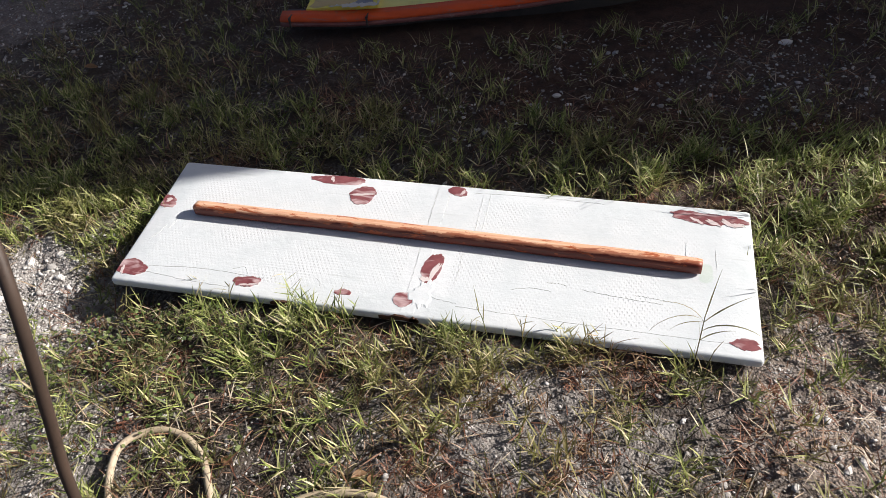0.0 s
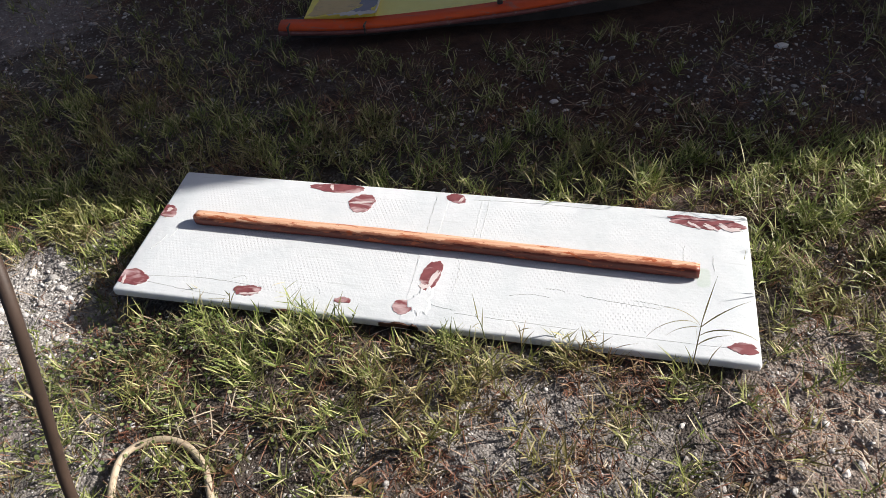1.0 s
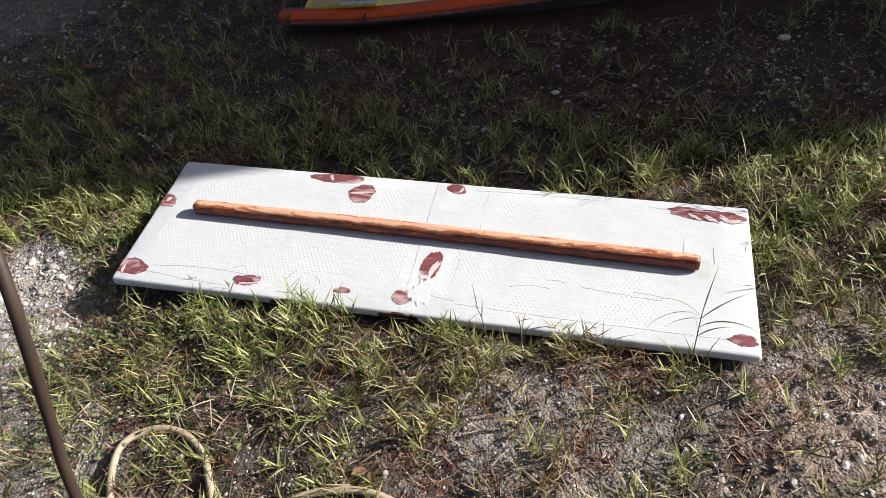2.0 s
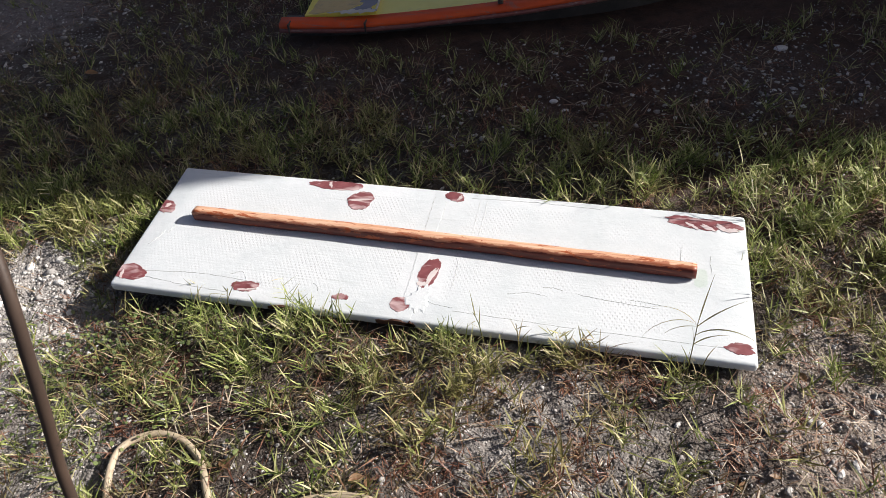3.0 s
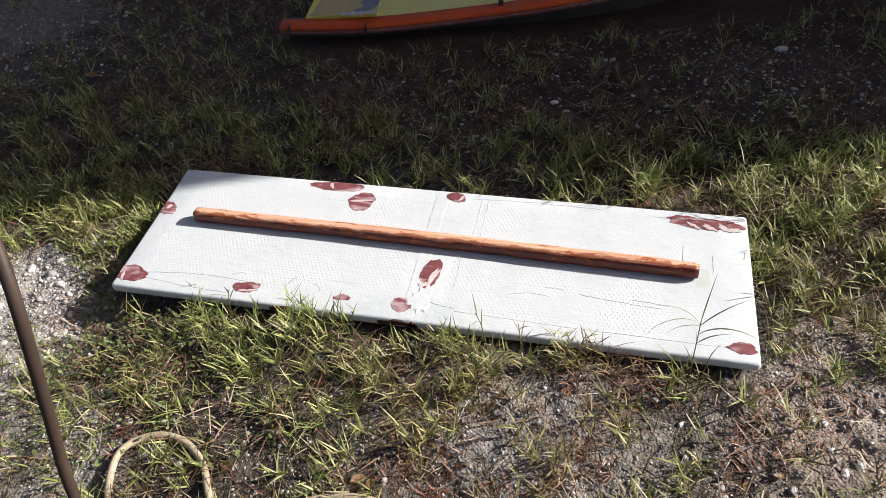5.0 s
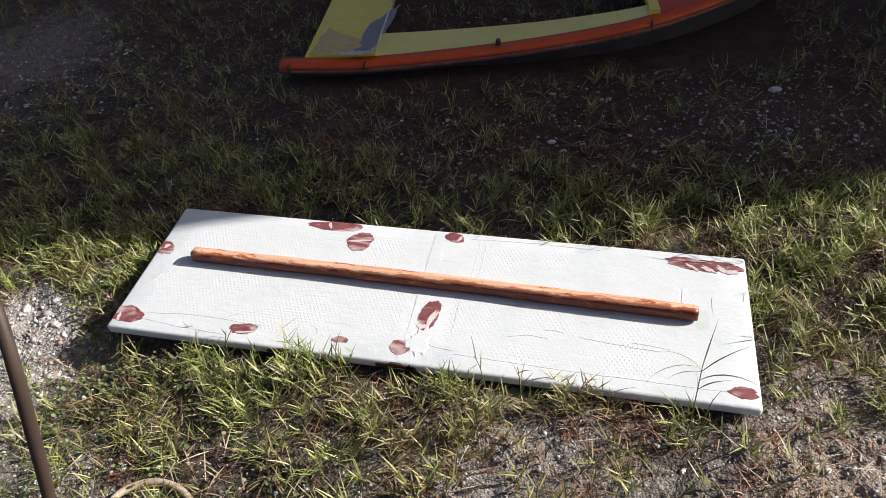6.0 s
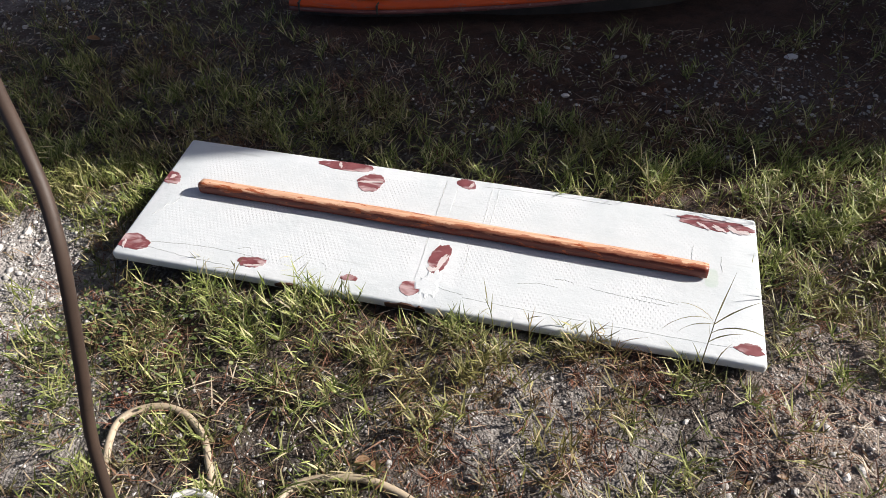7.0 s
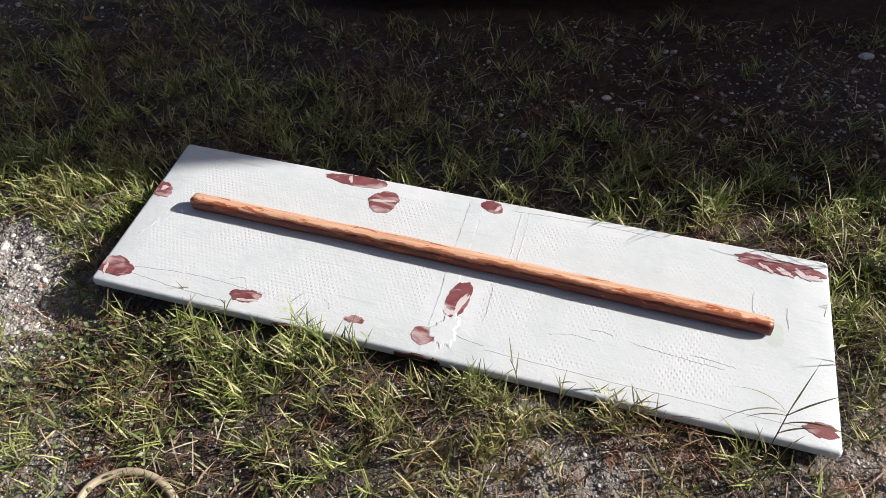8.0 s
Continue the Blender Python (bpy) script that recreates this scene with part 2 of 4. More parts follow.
POLE = pole_material()
ORANGE = paint_material("worn_orange_paint", (0.66, 0.075, 0.012), (0.76, 0.11, 0.018), (0.30, 0.16, 0.13), 0.6)
MAROON = paint_material("scuffed_maroon", (0.17, 0.045, 0.035), (0.26, 0.10, 0.085), (0.34, 0.29, 0.28), 0.7)
YELLOW = paint_material("faded_yellow_paint", (0.80, 0.69, 0.09), (0.88, 0.78, 0.14), (0.5, 0.46, 0.28), 0.35, 0.35)
PALE = paint_material("pale_yellow_paint", (0.80, 0.75, 0.24), (0.88, 0.83, 0.32), (0.5, 0.47, 0.32), 0.35, 0.35)
RED = paint_material("bright_red_paint", (0.60, 0.040, 0.010), (0.68, 0.055, 0.013), (0.3, 0.08, 0.05), 0.3)
SLATE = paint_material("blue_grey_undercoat", (0.20, 0.21, 0.27), (0.27, 0.28, 0.34), (0.4, 0.38, 0.36), 0.4)
TAN = paint_material("tan_bare_patch", (0.56, 0.42, 0.18), (0.66, 0.51, 0.25), (0.3, 0.24, 0.18), 0.5)
CHALKY = paint_material("chipped_filler", (0.55, 0.53, 0.48), (0.68, 0.66, 0.6), (0.3, 0.25, 0.22), 0.4)
DARK = paint_material("dark_fitting", (0.05, 0.045, 0.04), (0.09, 0.08, 0.07), (0.15, 0.12, 0.1), 0.4, 0.5)
BEIGE = hose_material("beige_hose", (0.40, 0.32, 0.22), (0.50, 0.42, 0.31), (0.2, 0.15, 0.10))
BROWN = hose_material("brown_hose", (0.042, 0.027, 0.02), (0.062, 0.040, 0.029), (0.025, 0.017, 0.013))
IVORY = hose_material("white_hose", (0.72, 0.71, 0.68), (0.8, 0.79, 0.76), (0.5, 0.46, 0.4))
MUSTARD = hose_material("yellow_hose_end", (0.5, 0.36, 0.1), (0.58, 0.44, 0.15), (0.3, 0.22, 0.1))
DEADLEAF = grass_material("dead_leaf_brown", [(0.0, (0.18, 0.085, 0.04)), (0.5, (0.30, 0.19, 0.10)), (1.0, (0.42, 0.32, 0.2))], 0.25)
RENDER = paint_material("plain_added_wall", (0.28, 0.26, 0.23), (0.34, 0.32, 0.29), (0.25, 0.23, 0.2), 0.2, 0.9)


# ---- shaping ----
def part(name, bm, material, parent=None, label="", smooth=False):
    me = bpy.data.meshes.new(name)
    bm.to_mesh(me)
    bm.free()
    me.materials.append(material)
    if smooth:
        me.shade_smooth()
    ob = new(name, me)
    if parent:
        ob.parent = parent
    return tagged(ob, label)


def arrays(name, verts, faces, material, smooth=False):
    """One mesh object from arrays; all the faces have the same number of corners."""
    me = bpy.data.meshes.new(name)
    n = faces.shape[1]
    me.vertices.add(len(verts))
    me.vertices.foreach_set("co", np.ascontiguousarray(verts, np.float32).ravel())
    me.loops.add(faces.size)
    me.loops.foreach_set("vertex_index", np.ascontiguousarray(faces, np.int32).ravel())
    me.polygons.add(len(faces))
    me.polygons.foreach_set("loop_start", np.arange(len(faces), dtype=np.int32) * n)
    me.update(calc_edges=True)
    me.materials.append(material)
    if smooth:
        me.shade_smooth()
    return new(name, me)


def glide(pts, steps=8):
    """A smooth line through the points (Catmull-Rom)."""
    p = [Vector(q) for q in pts]
    p = [2 * p[0] - p[1], *p, 2 * p[-1] - p[-2]]
    out = []
    for a, b, c, d in zip(p, p[1:], p[2:], p[3:]):
        for i in range(steps):
            u = i / steps
            out.append(0.5 * (2 * b + (c - a) * u + (2 * a - 5 * b + 4 * c - d) * u * u + (3 * b - a - 3 * c + d) * u ** 3))
    return out + [p[-2]]


def sweep(line, radius, sides=12, shape=None, up=Vector((0, 0, 1))):
    """A bmesh tube along a line; shape: (across, up) factors round the section; radius may be a function of 0..1."""
    bm = bmesh.new()
    shape = shape or [(math.cos(2 * math.pi * i / sides), math.sin(2 * math.pi * i / sides)) for i in range(sides)]
    rings = []
    for i, p in enumerate(line):
        way = (line[min(i + 1, len(line) - 1)] - line[max(i - 1, 0)]).normalized()
        side = way.cross(up)
        side = side.normalized() if side.length > 1e-3 else Vector((1, 0, 0))
        top = side.cross(way)
        r = radius(i / (len(line) - 1)) if callable(radius) else radius
        rings.append([bm.verts.new(p + r * (a * side + b * top)) for a, b in shape])
    n = len(shape)
    for a, b in zip(rings, rings[1:]):
        for i in range(n):
            bm.faces.new((a[i], a[(i + 1) % n], b[(i + 1) % n], b[i]))
    bm.faces.new(rings[0][::-1])
    bm.faces.new(rings[-1])
    bmesh.ops.recalc_face_normals(bm, faces=bm.faces)
    return bm


def slab(outline, z0, z1, inset=0.0):
    """A plate with the outline (x, y) between two heights; inset slopes its rim inwards at the top."""
    bm = bmesh.new()
    low = [bm.verts.new((x, y, z0)) for x, y in outline]
    cx, cy = sum(p[0] for p in outline) / len(outline), sum(p[1] for p in outline) / len(outline)
    high = []
    for x, y in outline:
        d = math.hypot(x - cx, y - cy) or 1
        f = max(0.0, 1 - inset / d)
        high.append(bm.verts.new((cx + (x - cx) * f, cy + (y - cy) * f, z1)))
    n = len(outline)
    for i in range(n):
        bm.faces.new((low[i], low[(i + 1) % n], high[(i + 1) % n], high[i]))
    bm.faces.new(high)
    bm.faces.new(low[::-1])
    bmesh.ops.recalc_face_normals(bm, faces=bm.faces)
    return bm


def box(x0, x1, y0, y1, z0, z1, bevel=0.0, segments=3):
    bm = bmesh.new()
    bmesh.ops.create_cube(bm, size=1.0)
    for v in bm.verts:
        v.co = Vector(((x0 + x1) / 2 + v.co.x * (x1 - x0), (y0 + y1) / 2 + v.co.y * (y1 - y0), (z0 + z1) / 2 + v.co.z * (z1 - z0)))
    if bevel:
        bmesh.ops.bevel(bm, geom=list(bm.edges), offset=bevel, segments=segments, profile=0.5, affect='EDGES')
    return bm


def blades(base, yaw, length, width, rise, curl, segs=3, twist=0.0):
    """Tapered, bending strips: verts and quads. base (N,3); the angles in radians."""
    n = len(base)
    p = base.copy()
    dirs = np.stack([np.cos(yaw), np.sin(yaw)], -1)
    side = np.stack([-np.sin(yaw), np.cos(yaw), np.zeros(n)], -1)
    side[:, 2] = twist
    rows, el = [], rise.copy()
    for s in range(segs + 1):
        u = s / segs
        w = (width * (1.0 if u < 0.4 else 0.06 + 0.94 * (1 - u) / 0.6) * (0.75 + 0.5 * min(u, 0.3) / 0.3) * 0.5)[:, None]
        rows += [p - side * w, p + side * w]
        st = (length / segs)[:, None]
        p = p + st * np.concatenate([np.cos(el)[:, None] * dirs, np.sin(el)[:, None]], 1)
        el = el - curl / segs
    v = np.stack(rows, 1)
    k = np.arange(segs) * 2
    q = np.stack([k, k + 1, k + 3, k + 2], -1)
    f = (np.arange(n)[:, None, None] * (2 * (segs + 1)) + q[None]).reshape(-1, 4)
    return v.reshape(-1, 3), f


# ---- ground ----
def wave(x, y):
    """Smooth lumps from sums of sines; works on numbers and on arrays."""
    return (0.35 * np.sin(3.1 * x + 1.3 * y + 0.4) + 0.3 * np.sin(2.2 * y - 4.3 * x + 1.7) + 0.2 * np.sin(7.3 * x + 5.1 * y)
            + 0.15 * np.sin(11.7 * y - 6.9 * x + 0.6) + 0.1 * np.sin(19.0 * x + 3.0) * np.sin(17.0 * y + 1.0))


def lattice(x, y, size, seed):
    """Smooth uneven lumps, 0 to 1, of about that size."""
    u, v = np.asarray(x, float) / size, np.asarray(y, float) / size
    i, j = np.floor(u), np.floor(v)
    fu, fv = u - i, v - j
    fu, fv = fu * fu * (3 - 2 * fu), fv * fv * (3 - 2 * fv)

    def at(p, q):
        h = np.sin(p * 127.1 + q * 311.7 + seed * 74.7) * 43758.5453
        return h - np.floor(h)
    low = at(i, j) * (1 - fu) + at(i + 1, j) * fu
    high = at(i, j + 1) * (1 - fu) + at(i + 1, j + 1) * fu
    return low * (1 - fv) + high * fv


def relief(x, y):
    """Clods and hollows of the trodden soil."""
    rough = 0.020 * (lattice(x, y, 0.085, 1) - 0.5) + 0.013 * (lattice(x + 0.3 * y, y, 0.038, 2) - 0.5) + 0.008 * (lattice(x, y - 0.2 * x, 0.019, 3) - 0.5)
    x, y = np.asarray(x, float), np.asarray(y, float)
    return rough * np.clip((2.15 - np.abs(x)) / 0.3, 0, 1) * np.clip((y + 1.15) / 0.3, 0, 1) * np.clip((1.9 - y) / 0.4, 0, 1)


def ground_z(x, y):
    near = np.clip(y, -1.2, 2.2)
    z = 0.022 - 0.03 * near + 0.012 * wave(x, y) + relief(x, y)
    z = z - 0.085 * np.exp(-((x + 1.14) / 0.30) ** 2 - ((y + 0.10) / 0.26) ** 2)
    under = 1 / (1 + np.exp(-(1.0 - np.abs(x)) / 0.03)) / (1 + np.exp(-(0.31 - np.abs(y - 0.3)) / 0.02))
    return z * (1 - under) + np.minimum(z, 0.03) * under


def coords(lo, hi, step, far):
    mid = np.arange(lo, hi + step / 2, step)
    out, d = [], step
    while not out or out[-1] < far:
        d *= 1.09
        out.append((out[-1] if out else 0) + d)
    out = np.array(out)
    return np.concatenate([lo - out[::-1], mid, mid[-1] + out])


gx, gy = coords(-1.9, 1.8, 0.0095, 400), coords(-0.85, 1.5, 0.0095, 400)
GX, GY = np.meshgrid(gx, gy)
rng = np.random.default_rng(5)
GZ = ground_z(GX, GY)
near = (np.abs(GX) < 2.0) & (GY < 1.6) & (GY > -1.0)
GZ = GZ + np.where(near, rng.normal(0, 0.0016, GX.shape), 0)
idx = np.arange(GX.size).reshape(GX.shape)
quads = np.stack([idx[:-1, :-1], idx[:-1, 1:], idx[1:, 1:], idx[1:, :-1]], -1).reshape(-1, 4)
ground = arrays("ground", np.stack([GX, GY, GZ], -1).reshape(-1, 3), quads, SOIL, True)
tagged(ground, "grey-brown gravelly soil yard, partly bare", "ground", kind="structure")

# ---- unseen wall added towards the sun; the shadow of its end divides the yard ----
def shade_wall(x0, x1):
    """An upright end, then a broken slope, bent so that the shadow's edge falls right."""
    foot, end = 2.42, 20.4
    profile = [(foot, -0.2), (end, -0.2), (end, 7.0), (3.62, 7.0), (2.78, 3.95), (2.765, 3.5), (foot + 0.04, 2.95)]
    bm = bmesh.new()
    a = [bm.verts.new((x0, y, z)) for y, z in profile]
    b = [bm.verts.new((x1, y, z)) for y, z in profile]
    n = len(profile)
    for i in range(n):
        bm.faces.new((a[i], a[(i + 1) % n], b[(i + 1) % n], b[i]))
    bm.faces.new(a[::-1])
    bm.faces.new(b)
    bmesh.ops.recalc_face_normals(bm, faces=bm.faces)
    return bm


wall = part("wall_house", shade_wall(5.0, 5.3), RENDER)
tagged(wall, "plain unseen wall, added to shade the yard", "wall", kind="structure")


# ---- painted panel ----


def blob(cx, cy, rx, ry, seed, rough=0.22, turn=0.0, n=72):
    """An uneven, ragged outline."""
    r = random.Random(seed)
    ph = [r.uniform(0, 6.28) for _ in range(6)]
    out = []
    for i in range(n):
        a = 2 * math.pi * i / n
        k = 1 + rough * (0.5 * math.sin(2 * a + ph[0]) + 0.45 * math.sin(3 * a + ph[1]) + 0.3 * math.sin(5 * a + ph[2])
                         + 0.25 * math.sin(9 * a + ph[3]) + 0.2 * math.sin(16 * a + ph[4]) + 0.3 * r.uniform(-1, 1) ** 3)
        x, y = rx * k * math.cos(a), ry * k * math.sin(a)
        out.append((cx + x * math.cos(turn) - y * math.sin(turn), cy + x * math.sin(turn) + y * math.cos(turn)))
    return out


def warp(ob):
    """The panel has sprung a little: one far corner lies higher and further out, the other further in."""
    for v in ob.data.vertices:
        back = max(0.0, min(1.0, v.co.y / 0.6))
        f = max(0.0, min(1.0, (1 - v.co.x) / 2)) * back
        v.co.x -= 0.026 * f
        v.co.y -= 0.009 * (back - f)
        v.co.z += 0.012 * f


def crack(p, q, w, width, seed):
    """A thin broken line of changing width along three points."""
    r = random.Random(seed)
    line = glide([(*p, 0), (*q, 0), (*w, 0)], 14)
    bm = bmesh.new()
    rows = []
    for i, v in enumerate(line):
        way = (line[min(i + 1, len(line) - 1)] - line[max(i - 1, 0)]).normalized()
        side = Vector((-way.y, way.x, 0))
        mid = v + side * r.uniform(-0.7, 0.7) * min(width, 0.0025)
        half = width * 0.5 * r.choice((0.12, 0.2, 0.6, 1.0, 1.3)) * (1 if 0 < i < len(line) - 1 else 0.1)
        rows.append([bm.verts.new((*(mid + side * half).xy, H - 0.0006)), bm.verts.new((*mid.xy, H + 0.0009)), bm.verts.new((*(mid - side * half).xy, H - 0.0006))])
    for a, b in zip(rows, rows[1:]):
        bm.faces.new((a[0], b[0], b[1], a[1]))
        bm.faces.new((a[1], b[1], b[2], a[2]))
    return bm


def painted_panel():
    bm = box(-1.0, 1.0, 0.0, 0.6, H - 0.034, H, 0.011, 4)
    for i in range(-9, 10):
        bmesh.ops.bisect_plane(bm, geom=list(bm.verts) + list(bm.edges) + list(bm.faces), plane_co=(i / 10, 0, 0), plane_no=(1, 0, 0))
    for i in range(1, 6):
        bmesh.ops.bisect_plane(bm, geom=list(bm.verts) + list(bm.edges) + list(bm.faces), plane_co=(0, i / 10, 0), plane_no=(0, 1, 0))
    body = part("painted_panel", bm, WHITE, smooth=True)
    tagged(body, "weathered white panel peeling to dull red primer, lying on grass", "panel")
    # seams across the panel
    part("seam_strip", slab([(-0.010, 0.006), (0.034, 0.006), (0.036, 0.2), (0.033, 0.4), (0.036, 0.594), (-0.008, 0.594), (-0.011, 0.35), (-0.007, 0.2)], H - 0.001, H + 0.0006, 0.008), WHITE, body)
    part("seam_strip", box(0.149, 0.154, 0.30, 0.575, H - 0.002, H + 0.0002, 0.0002, 1), WHITE, body)
    part("seam_strip", box(0.171, 0.176, 0.30, 0.575, H - 0.002, H + 0.0002, 0.0002, 1), WHITE, body)
    part("filler_lump", slab(blob(0.04, 0.09, 0.035, 0.065, 21, 0.3), H - 0.001, H + 0.0022, 0.012), WHITE, body)
    chips = [(-0.376, 0.570, 0.098, 0.025, 1, 0.16, 0.0), (-0.268, 0.503, 0.047, 0.047, 2, 0.15, 0.2),
             (0.060, 0.567, 0.034, 0.025, 3, 0.15, -0.3), (0.872, 0.545, 0.108, 0.030, 4, 0.26, -0.05),
             (0.955, 0.050, 0.038, 0.020, 5, 0.25, 0.1), (0.048, 0.200, 0.033, 0.062, 6, 0.16, -0.1),
             (-0.012, 0.062, 0.031, 0.031, 7, 0.12, 0.3), (-0.529, 0.058, 0.042, 0.024, 8, 0.24, 0.1),
             (-0.950, 0.060, 0.058, 0.035, 9, 0.16, 0.0), (-0.972, 0.376, 0.038, 0.030, 10, 0.2, -0.2),
             (-0.205, 0.062, 0.026, 0.013, 11, 0.3, 0.2)]
    for cx, cy, rx, ry, seed, rough, turn in chips:
        pts = [(min(0.994, max(-0.994, x)), min(0.594, max(0.006, y))) for x, y in blob(cx, cy, rx, ry, seed, 0.75 * rough, turn)]
        part("paint_chip", slab(pts, H - 0.002, H + 0.0012, 0.0008), PRIMER, body, "bare patch of dull red primer")
    # paint that clings on inside the bare patches
    for cx, cy, rx, ry, turn in ((-0.272, 0.505, 0.040, 0.006, 0.15), (-0.400, 0.572, 0.006, 0.018, 0.3), (0.058, 0.185, 0.008, 0.046, -0.3), (0.034, 0.150, 0.014, 0.012, 0.4),
                                 (0.838, 0.530, 0.007, 0.022, 0.9), (0.885, 0.527, 0.008, 0.026, 1.0), (0.928, 0.530, 0.009, 0.026, 0.9), (0.955, 0.525, 0.020, 0.010, 0.2),
                                 (0.078, 0.562, 0.006, 0.014, -0.5), (-0.970, 0.385, 0.012, 0.010, 0.3), (-0.520, 0.045, 0.028, 0.005, 0.2), (-0.975, 0.045, 0.006, 0.018, 0.3)):
        part("paint_smear", slab(blob(cx, cy, rx, ry, int(1000 * (cx + cy)) + 3000, 0.35, turn, 40), H - 0.001, H + 0.0019, 0.001), SMEAR, body, "whitish smear of old paint")
    # hairline cracks and scuffs in the paint
    cracks = (((-0.905, 0.072), (-0.70, 0.088), (-0.48, 0.078), 0.0018), ((-0.900, 0.050), (-0.74, 0.034), (-0.58, 0.026), 0.0020),
              ((-0.950, 0.190), (-0.930, 0.225), (-0.920, 0.262), 0.0030), ((-0.905, 0.250), (-0.895, 0.285), (-0.900, 0.315), 0.0035),
              ((0.150, 0.060), (0.50, 0.050), (0.92, 0.046), 0.0016), ((0.12, 0.566), (0.30, 0.574), (0.55, 0.570), 0.0018),
              ((0.806, 0.345), (0.803, 0.390), (0.806, 0.430), 0.0025), ((0.890, 0.33), (0.888, 0.37), (0.889, 0.40), 0.0022),
              ((-0.009, 0.575), (-0.010, 0.47), (-0.008, 0.37), 0.0032), ((0.035, 0.570), (0.036, 0.48), (0.034, 0.40), 0.0016),
              ((-0.010, 0.285), (-0.006, 0.20), (-0.004, 0.105), 0.0022), ((0.130, 0.275), (0.132, 0.21), (0.130, 0.140), 0.0026),
              ((0.150, 0.560), (0.151, 0.45), (0.150, 0.350), 0.0030), ((0.174, 0.560), (0.175, 0.47), (0.173, 0.365), 0.0030),
              ((0.405, 0.192), (0.43, 0.196), (0.465, 0.190), 0.0055), ((0.51, 0.180), (0.62, 0.168), (0.74, 0.160), 0.0032),
              ((0.66, 0.182), (0.71, 0.178), (0.765, 0.172), 0.0040), ((0.30, 0.150), (0.36, 0.165), (0.42, 0.160), 0.0018),
              ((-0.60, 0.100), (-0.56, 0.115), (-0.535, 0.085), 0.0016), ((-0.31, 0.105), (-0.29, 0.090), (-0.285, 0.075), 0.0018),
              ((0.045, 0.100), (0.085, 0.080), (0.15, 0.070), 0.0018), ((0.02, 0.110), (0.03, 0.080), (0.055, 0.062), 0.0022))
    for i, (p, q, w, width) in enumerate(cracks):
        part("paint_crack", crack(p, q, w, width, i), GRIME, body, "grey crack or scuff in the paint")
    for x0, x1, seed in ((-0.43, -0.33, 1), (-0.075, 0.045, 2), (0.02, 0.05, 3)):
        r = random.Random(seed)
        n = 9
        up = [(x0 + (x1 - x0) * i / n, H - 0.012 + 0.008 * math.sin(math.pi * i / n) + r.uniform(-0.002, 0.002)) for i in range(n + 1)]
        bm = bmesh.new()
        a = [bm.verts.new((x, -0.0012, z)) for x, z in up]
        b = [bm.verts.new((x, -0.0012, H - 0.024 + r.uniform(-0.003, 0.003))) for x, z in up]
        c = [bm.verts.new((x, 0.004, z + 0.002)) for x, z in up]
        for i in range(n):
            bm.faces.new((a[i], a[i + 1], b[i + 1], b[i]))
            bm.faces.new((c[i], c[i + 1], a[i + 1], a[i]))
        part("edge_chip", bm, RAW, body, "chipped bare brown edge")
    for ob in (body, *body.children):
        warp(ob)
    return body


painted_panel()


# ---- wooden pole on the panel ----
def wooden_pole():
    a, b = Vector((-0.855, 0.338, H + 0.0285)), Vector((0.842, 0.306, H + 0.0235))
    shape = []
    for i in range(24):
        t = 2 * math.pi * i / 24
        c, s = math.cos(t), math.sin(t)
        k = (abs(c) ** 3.2 + abs(s) ** 3.2) ** (-1 / 3.2)
        shape.append((c * k * 1.0, s * k * 1.0))
    bend = Matrix.Rotation(radians(8), 2)
    shape = [tuple(bend @ Vector(q)) for q in shape]
    line, n = [], 120
    for i in range(n + 1):
        u = i / n
        p = a.lerp(b, u)
        p.y += 0.004 * math.sin(math.pi * u * 1.3) + 0.0006 * math.sin(23 * u)
        line.append(p)

    def radius(u):
        r = 0.0222 + 0.0004 * math.sin(17 * u) + 0.0003 * math.sin(61 * u + 1) + 0.0003 * math.sin(37 * u)
        d = u * 1.697
        if d < 0.02:
            r *= 0.35 + 0.65 * math.sqrt(max(0, 1 - (1 - d / 0.02) ** 2))
        if d > 1.693:
            r *= 0.94
        return r
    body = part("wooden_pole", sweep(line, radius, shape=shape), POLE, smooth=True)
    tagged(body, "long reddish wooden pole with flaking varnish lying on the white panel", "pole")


wooden_pole()


